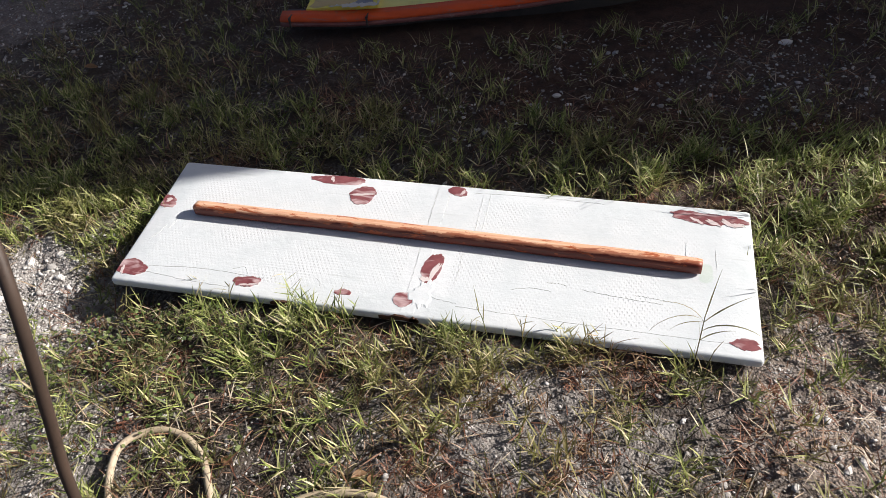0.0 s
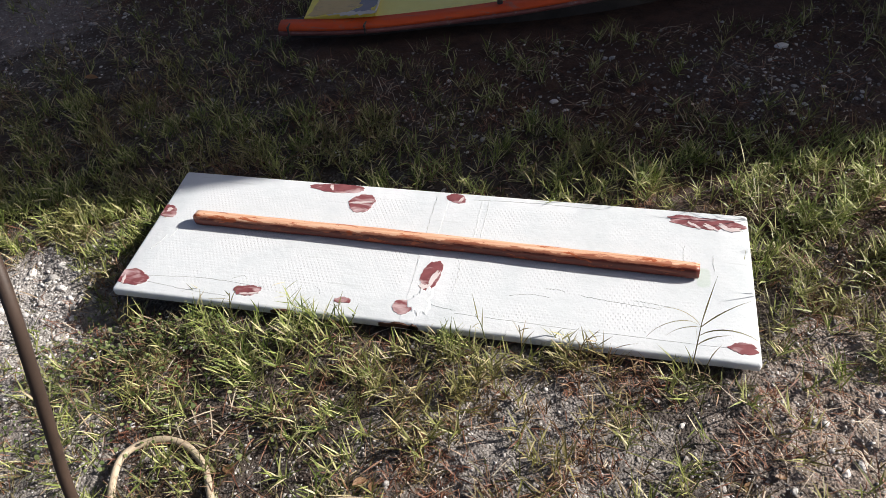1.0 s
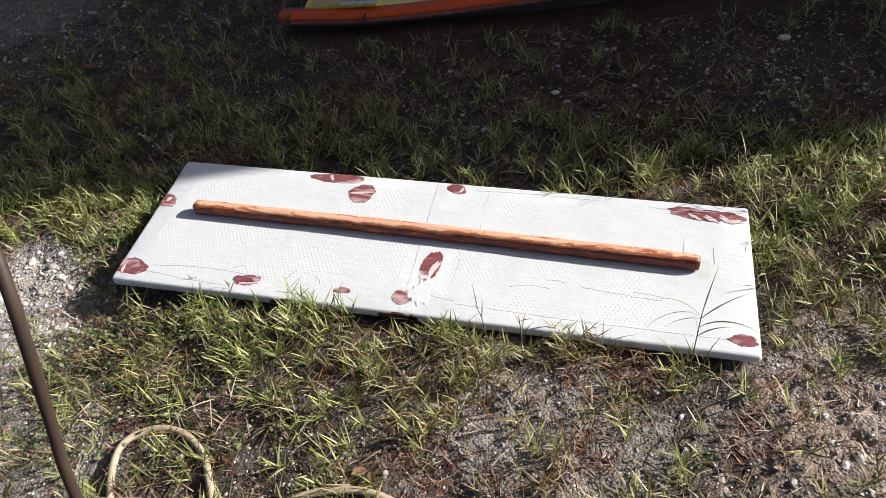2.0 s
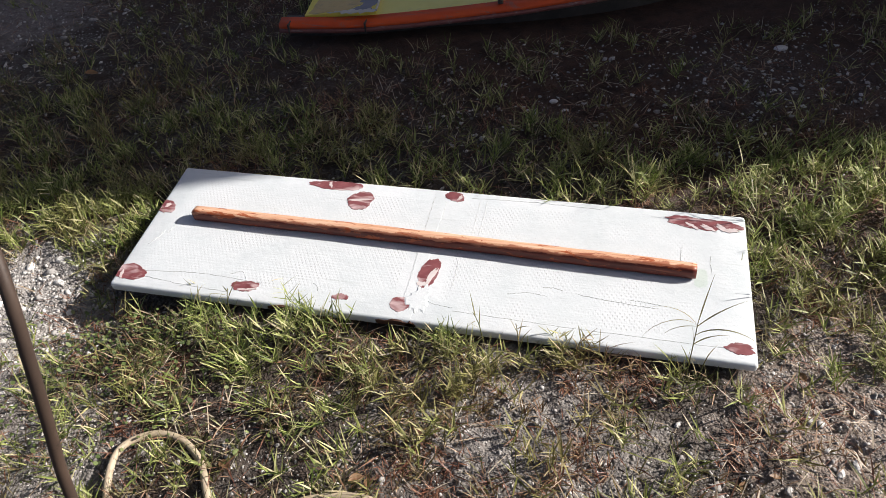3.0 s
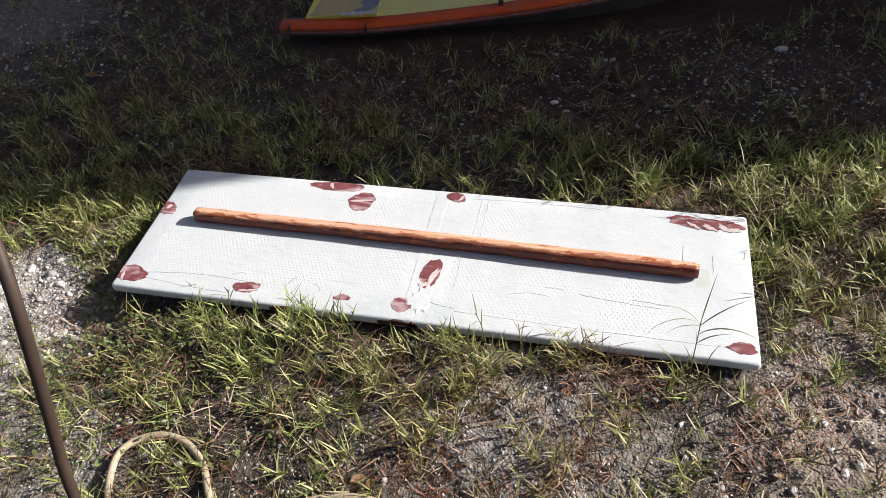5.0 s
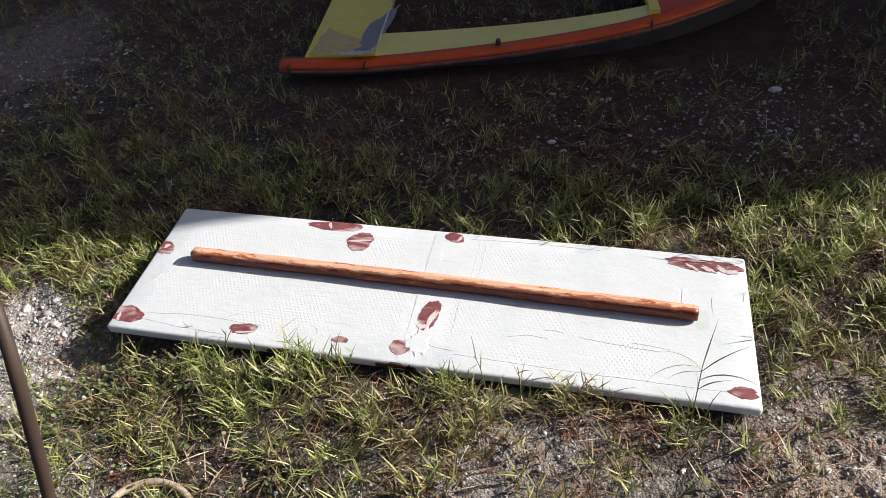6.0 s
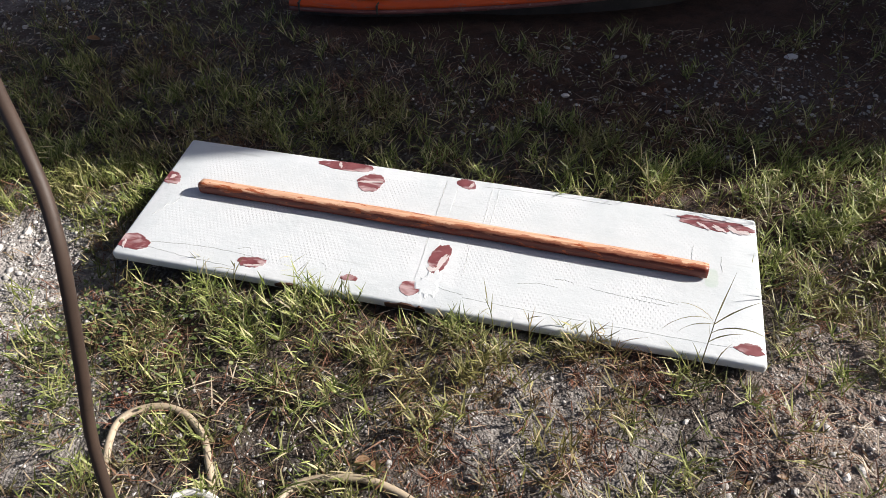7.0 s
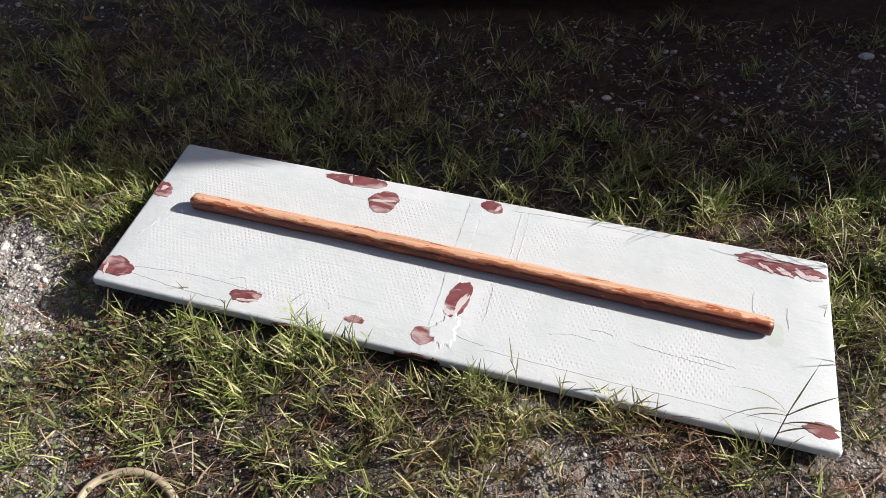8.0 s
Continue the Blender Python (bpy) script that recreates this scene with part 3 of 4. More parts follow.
# ---- boat ----
def small_boat():
    side = glide([(-1.115, 1.745, 0.0), (-0.67, 1.785, 0.0), (-0.04, 1.945, 0.008), (0.40, 2.085, 0.025), (0.69, 2.215, 0.04), (0.96, 2.395, 0.06),
                  (1.22, 2.645, 0.08), (1.36, 2.885, 0.10)], 8)
    o, ax = Vector((-1.10, 2.62, 0)), Vector((1.0, 0.14, 0)).normalized()
    nrm = Vector((-ax.y, ax.x, 0))

    def mirror(p):
        return p - 2 * (p - o).dot(nrm) * nrm

    far = [mirror(p) for p in side]
    base = bpy.data.objects.new("small_boat", None)
    scene.collection.objects.link(base)
    tagged(base, "old small boat, orange rail, flaking yellow decks, on shaded ground", "boat")
    # section of the rail: a broad sloping top over a rounded edge
    lip = [(-1.7, 0.15), (-0.6, -0.35), (0.7, -0.45), (1.0, -0.1), (0.95, 0.35), (0.2, 0.75), (-1.7, 1.05)]

    def raised(line, z):
        return [Vector((p.x, p.y, p.z + z)) for p in line]

    def rails(line, flip):
        s = -1 if flip else 1
        section = [(s * a, c) for a, c in lip]
        rail = part("rail", sweep(raised(line, 0.072), 0.024, shape=section[::s]), ORANGE, base, "worn orange rail", True)
        part("rub_strip", sweep(raised([p - s * nrm * 0.018 for p in line], 0.054), 0.0125, 10), MAROON, rail, "scuffed grey-red rubbing strip", True)
        part("hull_side", sweep(raised([p + s * nrm * 0.11 for p in line], 0.0), 1.0,
                                shape=[(-0.012, -0.14), (0.012, -0.14), (0.012, 0.065), (-0.012, 0.065)]), DARK, base, "dark hull below the rail")
        return rail

    near_rail = rails(side, False)
    rails(far, True)

    def deck(outer, inner, z0, z1, thick=0.016):
        """A sloping strip between two lines, with thickness and a lip that hangs down inside."""
        bm = bmesh.new()
        rows = []
        for p, q in zip(outer, inner):
            rows.append([bm.verts.new(v) for v in ((p.x, p.y, p.z + z0), (q.x, q.y, q.z + z1), (q.x, q.y, q.z + z1 - 0.05), (p.x, p.y, p.z + z0 - thick))])
        for a, b in zip(rows, rows[1:]):
            for i in range(4):
                bm.faces.new((a[i], a[(i + 1) % 4], b[(i + 1) % 4], b[i]))
        bm.faces.new(rows[0][::-1])
        bm.faces.new(rows[-1])
        bmesh.ops.recalc_face_normals(bm, faces=bm.faces)
        return bm

    mid = [p for p in side if -0.74 <= p.x <= 0.70]
    ins = []
    for p in mid:
        u = (p.x + 0.74) / 1.43
        ins.append(p + nrm * (0.275 - 0.14 * u))
    out = [p + nrm * 0.035 for p in mid]
    part("side_deck", deck(out, ins, 0.094, 0.110), PALE, base, "pale yellow side deck")
    part("side_deck", deck([mirror(p) for p in out], [mirror(p) for p in ins], 0.094, 0.110), PALE, base, "pale yellow side deck")
    # stern deck, across the boat
    a0, a1 = Vector((-0.998, 1.80, 0)), Vector((-0.635, 1.84, 0))
    n = 10
    lo = [a0.lerp(mirror(a0), i / n) for i in range(n + 1)]
    hi = [a1.lerp(mirror(a1), i / n) for i in range(n + 1)]
    stern = part("stern_deck", deck(lo, hi, 0.100, 0.117), YELLOW, base, "faded yellow stern deck")
    inner = [p + Vector((0.004, 0, 0.118)) for p in hi]
    part("deck_edge", sweep(inner, 0.006, 6), CHALKY, stern, "whitish bare deck edge")

    def flake(name, pts, mat, z, label, seed):
        """A flaked patch on the deck: the outline is roughened between its corners."""
        r = random.Random(seed)
        ring = []
        for p, q in zip(pts, pts[1:] + pts[:1]):
            for i in range(6):
                u = i / 6
                ring.append((p[0] + (q[0] - p[0]) * u + r.uniform(-0.009, 0.009), p[1] + (q[1] - p[1]) * u + r.uniform(-0.011, 0.011)))
        bm = slab(ring, 0.0, 0.0015, 0.002)
        for v in bm.verts:
            v.co.z += z + 0.047 * (v.co.x + 0.998)
        part(name, bm, mat, stern, label)

    flake("patch", [(-0.982, 1.815), (-0.992, 2.13), (-0.90, 2.07), (-0.72, 1.97), (-0.735, 1.90), (-0.80, 1.835)], TAN, 0.1008, "tan patch of bare deck", 1)
    flake("patch", [(-0.80, 1.825), (-0.72, 1.90), (-0.745, 1.96), (-0.765, 2.15), (-0.71, 2.25), (-0.655, 2.40), (-0.646, 2.09), (-0.655, 1.92), (-0.66, 1.84)],
          SLATE, 0.1020, "blue-grey undercoat where yellow has flaked off", 2)
    flake("chipped_edge", [(-0.88, 1.818), (-0.80, 1.842), (-0.70, 1.850), (-0.63, 1.835), (-0.65, 1.806), (-0.76, 1.806)], CHALKY, 0.1035, "chalky chipped filler", 3)
    # red fore deck
    fore = [p for p in side if p.x >= 0.69]
    bow = fore + [mirror(p) for p in fore[::-1]]
    bm = slab([(p.x, p.y) for p in bow], 0.07, 0.094, 0.01)
    for v in bm.verts:
        v.co.z += 0.04 + 0.085 * (v.co.x - 0.69)
    part("fore_deck", bm, RED, base, "bright red fore deck")
    c0 = fore[0] + nrm * 0.03
    c1 = mirror(c0)
    part("coaming", sweep([Vector((c0.x - 0.02, c0.y, 0.150)), Vector((c1.x - 0.02, c1.y, 0.150))], 1.0,
                          shape=[(-0.025, -0.02), (0.025, -0.02), (0.025, 0.012), (-0.025, 0.012)]), YELLOW, base, "yellow coaming across the fore deck")
    part("fitting", sweep(glide([(-0.035, 1.965, 0.088), (-0.035, 1.965, 0.115), (-0.033, 1.963, 0.135)], 3), lambda u: 0.016 - 0.005 * u, 10), DARK, near_rail, "small dark fitting")
    for s in (-1.06, -0.665, 0.70):
        p = min(side, key=lambda q: abs(q.x - s))
        part("joint", box(p.x - 0.004, p.x + 0.004, p.y - 0.033, p.y + 0.03, p.z + 0.04, p.z + 0.0925, 0.001, 1), DARK, near_rail, "dark joint in the rail")


small_boat()


# ---- hoses ----
def hose(name, pts, radius, material, label):
    ob = part(name, sweep(glide(pts, 8), radius, 14), material, smooth=True)
    return tagged(ob, label, "hose")


def on_ground(pts, r, lifts=None):
    return [(x, y, float(ground_z(x, y)) + r + (lifts[i] if lifts else 0.004)) for i, (x, y) in enumerate(pts)]


loop = [(-0.35, -1.15), (-0.48, -0.92), (-0.565, -0.72), (-0.622, -0.602), (-0.633, -0.525), (-0.576, -0.47), (-0.489, -0.468),
        (-0.408, -0.516), (-0.349, -0.587), (-0.307, -0.651), (-0.27, -0.76), (-0.25, -0.90), (-0.20, -0.95), (-0.16, -0.86),
        (-0.15, -0.70), (-0.136, -0.632), (-0.115, -0.59), (-0.064, -0.561), (0.043, -0.539), (0.144, -0.552), (0.21, -0.59), (0.28, -0.70), (0.30, -0.9)]
hose("garden_hose", on_ground(loop, 0.0098), 0.0098, BEIGE, "dirty beige garden hose lying in loops on the grass")
pts = [(-0.40, -0.88), (-0.40, -0.78), (-0.385, -0.717), (-0.365, -0.686), (-0.318, -0.672), (-0.255, -0.690), (-0.195, -0.755), (-0.155, -0.87)]
white = hose("white_hose", [(x, y, float(ground_z(x, y)) + 0.011 + (0.022 if 1 < i < 7 else 0.008)) for i, (x, y) in enumerate(pts)], 0.0095, IVORY,
             "white hose with a yellowed end, lying across the beige hose")
part("hose_end", sweep(glide([(-0.40, -0.90, 0.06), (-0.40, -0.80, 0.066), (-0.388, -0.725, 0.073)], 6), 0.0104, 14), MUSTARD, white, "yellowed end", True)
stem = [(-0.19, -1.06, 0.03), (-0.18, -1.03, 0.20), (-0.162, -0.985, 0.43), (-0.149, -0.943, 0.618), (-0.143, -0.903, 0.784), (-0.119, -0.875, 0.915), (-0.102, -0.847, 1.03),
        (-0.099, -0.824, 1.10), (-0.114, -0.795, 1.15), (-0.142, -0.765, 1.19), (-0.18, -0.73, 1.222), (-0.25, -0.67, 1.265), (-0.36, -0.60, 1.31), (-0.55, -0.52, 1.34)]
hose("upright_hose", stem, 0.0082, BROWN, "dull brown hose standing up from the ground and bending over")


# ---- plants and stones ----
def patch_noise(x, y, s, k):
    """Cheap uneven field, about -1 to 1."""
    return (np.sin(s * x + 1.7 * k) * np.sin(s * 1.13 * y + 2.3 * k) + 0.6 * np.sin(s * 2.3 * x - s * 1.1 * y + k)
            + 0.4 * np.sin(s * 3.7 * y + s * 2.9 * x + 3 * k)) / 1.7


def hump(x, y, cx, cy, rx, ry):
    return np.exp(-((x - cx) / rx) ** 2 - ((y - cy) / ry) ** 2)


def bare(x, y):
    """How bare the ground is, 0 to 1."""
    b = (1.0 * hump(x, y, -1.33, -0.10, 0.27, 0.32) + 0.9 * hump(x, y, 1.28, -0.12, 0.26, 0.36) + 0.40 * hump(x, y, 0.40, -0.28, 0.20, 0.16)
         + 0.25 * hump(x, y, 0.85, -0.30, 0.25, 0.18) + 0.95 * hump(x, y, -2.75, 1.75, 0.55, 0.6) + 0.75 * hump(x, y, 1.15, 1.55, 0.65, 0.35)
         + 0.5 * hump(x, y, 0.0, 1.2, 0.5, 0.18) + 0.5 * hump(x, y, -0.9, -0.55, 0.25, 0.15) + 0.55 * hump(x, y, -0.15, -0.5, 0.3, 0.12) + 0.1 * hump(x, y, 0.5, -0.45, 1.0, 0.25))
    b = b + 0.35 * patch_noise(x, y, 5.5, 1.0) + 0.25 * patch_noise(x, y, 13.0, 2.0)
    b = b - 0.8 * hump(x, y, -1.45, 0.38, 0.45, 0.16) - 0.8 * hump(x, y, 1.45, 0.75, 0.3, 0.5) - 0.6 * hump(x, y, -0.4, -0.12, 0.4, 0.16) - 0.5 * hump(x, y, 0.6, 0.8, 0.6, 0.14)
    return np.clip(b, 0, 1)


def clear(x, y, gap=0.012):
    """True where nothing stands on the ground."""
    panel = (np.abs(x) < 1.0 + gap) & (np.abs(y - 0.3) < 0.3 + gap)
    boat = (x > -1.12) & (x < 1.35) & (y > 1.68 + 0.14 * (x + 1.1) + 0.12 * np.maximum(x, -0.7)) & ((y < 2.0 + 0.22 * (x + 1.1)) | (x < -0.68) | (x > 0.68))
    return ~panel & ~boat


def scatter(n, x0, x1, y0, y1, keep, seed):
    r = np.random.default_rng(seed)
    x, y = r.uniform(x0, x1, n), r.uniform(y0, y1, n)
    ok = (r.uniform(0, 1, n) < keep(x, y)) & clear(x, y)
    return x[ok], y[ok], r


def joined(parts):
    v, f, at = [], [], 0
    for a, b in parts:
        v.append(a)
        f.append(b + at)
        at += len(a)
    return np.concatenate(v), np.concatenate(f)


def tufts(x, y, r, per, length, width, lo, hi, sink=0.004):
    """Fans of blades about each point."""
    n = len(x)
    k = np.repeat(np.arange(n), per)
    m = len(k)
    bx, by = x[k] + r.normal(0, 0.006, m), y[k] + r.normal(0, 0.006, m)
    base = np.stack([bx, by, ground_z(bx, by) - sink], -1)
    L = (length[k] if isinstance(length, np.ndarray) else length) * r.uniform(0.55, 1.25, m)
    return blades(base, r.uniform(0, 6.283, m), L, width * r.uniform(0.6, 1.3, m), r.uniform(lo, hi, m), r.uniform(0.0, 0.9, m), 3, r.uniform(-0.4, 0.4, m))


def sprigs(x, y, r, height, leaves, leaf, width=0.0032):
    """Upright stalks with narrow leaves that leave it by turns."""
    n = len(x)
    base = np.stack([x, y, ground_z(x, y) - 0.004], -1)
    yaw, rise = r.uniform(0, 6.283, n), r.uniform(0.75, 1.5, n)
    h = height * r.uniform(0.6, 1.3, n)
    curl = r.uniform(0.0, 0.5, n)
    out = [blades(base, yaw, h, np.full(n, 0.0026), rise, curl, 4), blades(base, yaw, h, np.full(n, 0.0026), rise, curl, 4, 2.0)]
    for i in range(leaves):
        u = (i + 0.7) / leaves
        el, p = rise.copy(), base.copy()
        for s in range(4):
            part_u = np.clip(u * 4 - s, 0, 1)
            p = p + (h / 4 * part_u)[:, None] * np.stack([np.cos(el) * np.cos(yaw), np.cos(el) * np.sin(yaw), np.sin(el)], -1)
            el = el - curl / 4
        a = yaw + 1.57 + math.pi * i + r.normal(0, 0.6, n)
        out.append(blades(p, a, leaf * r.uniform(0.6, 1.25, n) * (1.15 - 0.5 * u), width * r.uniform(0.7, 1.3, n), r.uniform(0.35, 1.2, n), r.uniform(-0.1, 0.6, n), 3, r.uniform(-0.5, 0.5, n)))
    return joined(out)


def shade_zone(x, y):
    return y > 0.84 + 0.24 * x


# low turf
def clumps(x, y):
    return np.clip(0.42 + 1.35 * patch_noise(x, y, 17.0, 5.0) + 0.5 * patch_noise(y, x, 41.0, 6.0), 0.03, 1.5)


def turf_keep(x, y):
    d = (1 - bare(x, y)) * clumps(x, y)
    far = np.clip(np.maximum(np.maximum(-3.0 - x, x - 2.0), np.maximum(-1.0 - y, y - 3.3)) / 1.8, 0, 1)
    behind = np.where((y > 0.6) & (y < 0.95 + 0.24 * x) & (x > -0.9), 0.4, 1.0)
    return np.clip((d ** 1.3 * np.where(y > 1.1, 0.6, 0.75) + 0.02) * (1 - far) * behind, 0, 1)


x, y, r = scatter(20000, -5.0, 3.8, -2.8, 5.1, turf_keep, 11)
x2, y2, _ = scatter(9500, -2.4, 2.1, -0.95, 1.3, turf_keep, 12)
x, y = np.concatenate([x, x2]), np.concatenate([y, y2])
ln = 0.050 * (0.7 + 0.6 * (1 - bare(x, y))) * np.where(shade_zone(x, y), 1.15, 1.0)
grass = arrays("turf_grass", *tufts(x, y, r, 7, ln * 1.15, 0.0029, 0.15, 1.35), GREEN)
tagged(grass, "patchy green and browning turf grass over the gravelly ground", "grass", kind="stuff")


# thatch low in the turf, coloured dark to stand for shade between the blades
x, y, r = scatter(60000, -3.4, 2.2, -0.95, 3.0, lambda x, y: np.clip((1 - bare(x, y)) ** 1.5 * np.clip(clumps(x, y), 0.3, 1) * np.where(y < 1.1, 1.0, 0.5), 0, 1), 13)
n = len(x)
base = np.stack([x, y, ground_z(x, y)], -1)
thatch = arrays("thatch", *blades(base, r.uniform(0, 6.283, n), r.uniform(0.015, 0.05, n), r.uniform(0.0015, 0.0035, n), r.uniform(0.0, 0.7, n), r.uniform(-0.1, 0.9, n), 2, r.uniform(-0.6, 0.6, n)), SHADE_THATCH)
tagged(thatch, "brown matted thatch under the grass, darkened as the shade between blades", "grass", kind="stuff")


# leafy upright sprigs
def lush(x, y):
    return (1.6 * hump(x, y, -1.55, 0.36, 0.6, 0.15) + 0.6 * hump(x, y, 0.32, -0.05, 0.16, 0.06) + 0.4 * hump(x, y, 0.62, -0.06, 0.16, 0.06) + 0.75 * hump(x, y, 1.45, 0.75, 0.3, 0.5) + 0.7 * hump(x, y, -0.38, -0.08, 0.34, 0.07) + 0.4 * hump(x, y, 0.55, 0.76, 0.55, 0.12)
            + 0.35 * hump(x, y, 0.0, -0.20, 0.40, 0.14) + 0.35 * hump(x, y, -0.6, 0.85, 0.6, 0.2) + 0.4 * hump(x, y, 1.12, 0.38, 0.05, 0.30)
            + 0.5 * hump(x, y, -0.5, 1.55, 0.8, 0.16) + 0.4 * hump(x, y, -1.6, 1.5, 0.5, 0.5))


def sprig_keep(x, y):
    d = 1 - bare(x, y)
    return np.clip((d * np.where(y > 0.9, 0.36, 0.24) * (0.6 + 0.8 * np.clip(patch_noise(x, y, 9.0, 7.0), -0.5, 1)) + 0.6 * lush(x, y)) * clumps(x + 0.05, y), 0, 1)


x, y, r = scatter(15000, -3.6, 2.3, -0.95, 3.4, sprig_keep, 21)
x2, y2, _ = scatter(19000, -2.1, 1.9, -0.9, 1.15, sprig_keep, 22)
x, y = np.concatenate([x, x2]), np.concatenate([y, y2])
hh = np.where(y < 0.0, 0.078, 0.066) + 0.055 * hump(x, y, 1.45, 0.75, 0.3, 0.5) + 0.07 * hump(x, y, -0.4, -0.07, 0.42, 0.07) + 0.04 * hump(x, y, 0.4, -0.05, 0.3, 0.06) + 0.055 * hump(x, y, 0.55, 0.76, 0.55, 0.14) + 0.02 * hump(x, y, -1.5, 0.36, 0.5, 0.2)
sprig = arrays("leafy_grass", *sprigs(x, y, r, hh, 9, 0.074, 0.0032), BLADE)
tagged(sprig, "taller leafy runner grass in tufts, sunlit yellow-green", "grass", kind="stuff")


# dry straw lying about
def straw_keep(x, y):
    return np.clip(0.22 + 0.6 * patch_noise(x, y, 6.0, 4.0) + 0.25 * (y < 0), 0, 1)


x, y, r = scatter(44000, -3.2, 2.2, -0.95, 2.8, straw_keep, 31)
n = len(x)
base = np.stack([x, y, ground_z(x, y) + r.uniform(0.002, 0.02, n)], -1)
straw = arrays("dry_straw", *blades(base, r.uniform(0, 6.283, n), r.uniform(0.02, 0.10, n), r.uniform(0.0012, 0.0032, n), r.uniform(-0.05, 0.6, n), r.uniform(-0.2, 0.9, n), 3, r.uniform(-0.6, 0.6, n)), STRAW)
tagged(straw, "dry brown and straw-coloured dead grass blades", "grass", kind="stuff")

# mats of grass that have died back to reddish brown
def dead_keep(x, y):
    mats = (0.8 * hump(x, y, 0.22, -0.47, 0.16, 0.10) + 0.9 * hump(x, y, 0.62, -0.37, 0.14, 0.10) + 0.7 * hump(x, y, 0.13, -0.13, 0.14, 0.08) + 1.0 * hump(x, y, -0.60, -0.17, 0.16, 0.09) + 0.8 * hump(x, y, -0.25, -0.32, 0.2, 0.08)
            + 0.9 * hump(x, y, 1.02, -0.14, 0.16, 0.14) + 0.7 * hump(x, y, 0.80, -0.55, 0.14, 0.12) + 0.6 * hump(x, y, -1.05, -0.25, 0.10, 0.10) + 0.7 * hump(x, y, 0.45, -0.10, 0.20, 0.05)
            + 0.5 * hump(x, y, -0.2, 1.15, 0.7, 0.16) + 0.5 * hump(x, y, 1.18, 0.30, 0.10, 0.30))
    return np.clip(mats * (0.5 + 0.9 * patch_noise(x, y, 23.0, 3.0)) + 0.5 * patch_noise(x, y, 7.0, 9.0) - 0.15, 0, 1)


x, y, r = scatter(24000, -1.9, 1.8, -0.95, 1.5, dead_keep, 33)
dry = arrays("dried_tufts", *tufts(x, y, r, 9, 0.045, 0.0024, 0.05, 0.9), DEAD)
tagged(dry, "dead reddish-brown grass matted low in patches", "grass", kind="stuff")

# small round-leaved weeds
def weed_keep(x, y):
    return np.clip(hump(x, y, -0.85, -0.16, 0.24, 0.14) + 0.35 * hump(x, y, -0.95, -0.45, 0.2, 0.2) + 0.2 * hump(x, y, -0.6, -0.35, 0.3, 0.2), 0, 1)


x, y, r = scatter(13000, -1.5, 0.2, -0.8, 0.2, weed_keep, 41)
n = len(x)
a = np.arange(6) * math.pi / 3
rad = r.uniform(0.0026, 0.0065, n)
tx, ty = r.normal(0, 0.5, n), r.normal(0, 0.5, n)
zz = ground_z(x, y) + r.uniform(0.004, 0.035, n)
ring = np.stack([x[:, None] + rad[:, None] * np.cos(a), y[:, None] + rad[:, None] * np.sin(a),
                 zz[:, None] + rad[:, None] * (np.cos(a) * tx[:, None] + np.sin(a) * ty[:, None])], -1)
weeds = arrays("round_leaf_weeds", ring.reshape(-1, 3), (np.arange(n)[:, None] * 6 + np.arange(6)), WEED)
tagged(weeds, "low creeping weeds with small round leaves", "weeds", kind="stuff")


def pebbles(name, x, y, r, size, material, label):
    bm = bmesh.new()
    bmesh.ops.create_icosphere(bm, subdivisions=1, radius=1.0)
    v = np.array([w.co for w in bm.verts])
    f = np.array([[w.index for w in q.verts] for q in bm.faces])
    bm.free()
    n = len(x)
    s = size[:, None, None] * (1 + r.uniform(-0.5, 0.5, (n, len(v), 1))) * r.uniform(0.5, 1.3, (n, 1, 3)) * np.array([1, 1, 0.6])
    a = r.uniform(0, 6.283, n)
    p = v[None] * s
    px = p[:, :, 0] * np.cos(a)[:, None] - p[:, :, 1] * np.sin(a)[:, None]
    py = p[:, :, 0] * np.sin(a)[:, None] + p[:, :, 1] * np.cos(a)[:, None]
    base = np.stack([x, y, ground_z(x, y) + size * 0.2], -1)
    verts = np.stack([px, py, p[:, :, 2]], -1) + base[:, None]
    ob = arrays(name, verts.reshape(-1, 3), (np.arange(n)[:, None, None] * len(v) + f[None]).reshape(-1, 3), material)
    return tagged(ob, label, "gravel", kind="stuff")


x, y, r = scatter(52000, -3.4, 2.3, -0.95, 2.8, lambda x, y: 0.12 + 0.6 * bare(x, y) * np.where(y < 1.0, 1.0, 0.5), 51)
pebbles("gravel", x, y, r, np.clip(r.lognormal(-5.55, 0.42, len(x)), 0.0018, 0.011), PEBBLE, "loose grey gravel and grit")
x, y, r = scatter(2400, -1.9, -0.95, -0.6, 0.4, lambda x, y: hump(x, y, -1.30, -0.06, 0.24, 0.28), 52)
pebbles("pale_gravel", x, y, r, np.clip(r.lognormal(-5.2, 0.5, len(x)), 0.003, 0.016), CHALK, "broken pale limestone gravel beside the panel")
x, y, r = scatter(34000, -1.9, 1.7, -0.95, 0.5, lambda x, y: 0.15 + 0.75 * bare(x, y), 54)
pebbles("grit", x, y, r, np.clip(r.lognormal(-5.8, 0.4, len(x)), 0.0015, 0.008), PEBBLE, "grey grit between the grass")
x, y, r = scatter(600, -3.2, 2.2, -0.9, 2.6, lambda x, y: 0.3 + 0.5 * bare(x, y), 53)
pebbles("scattered_stones", x, y, r, np.clip(r.lognormal(-4.9, 0.35, len(x)), 0.005, 0.016), CHALK, "scattered pale stones")


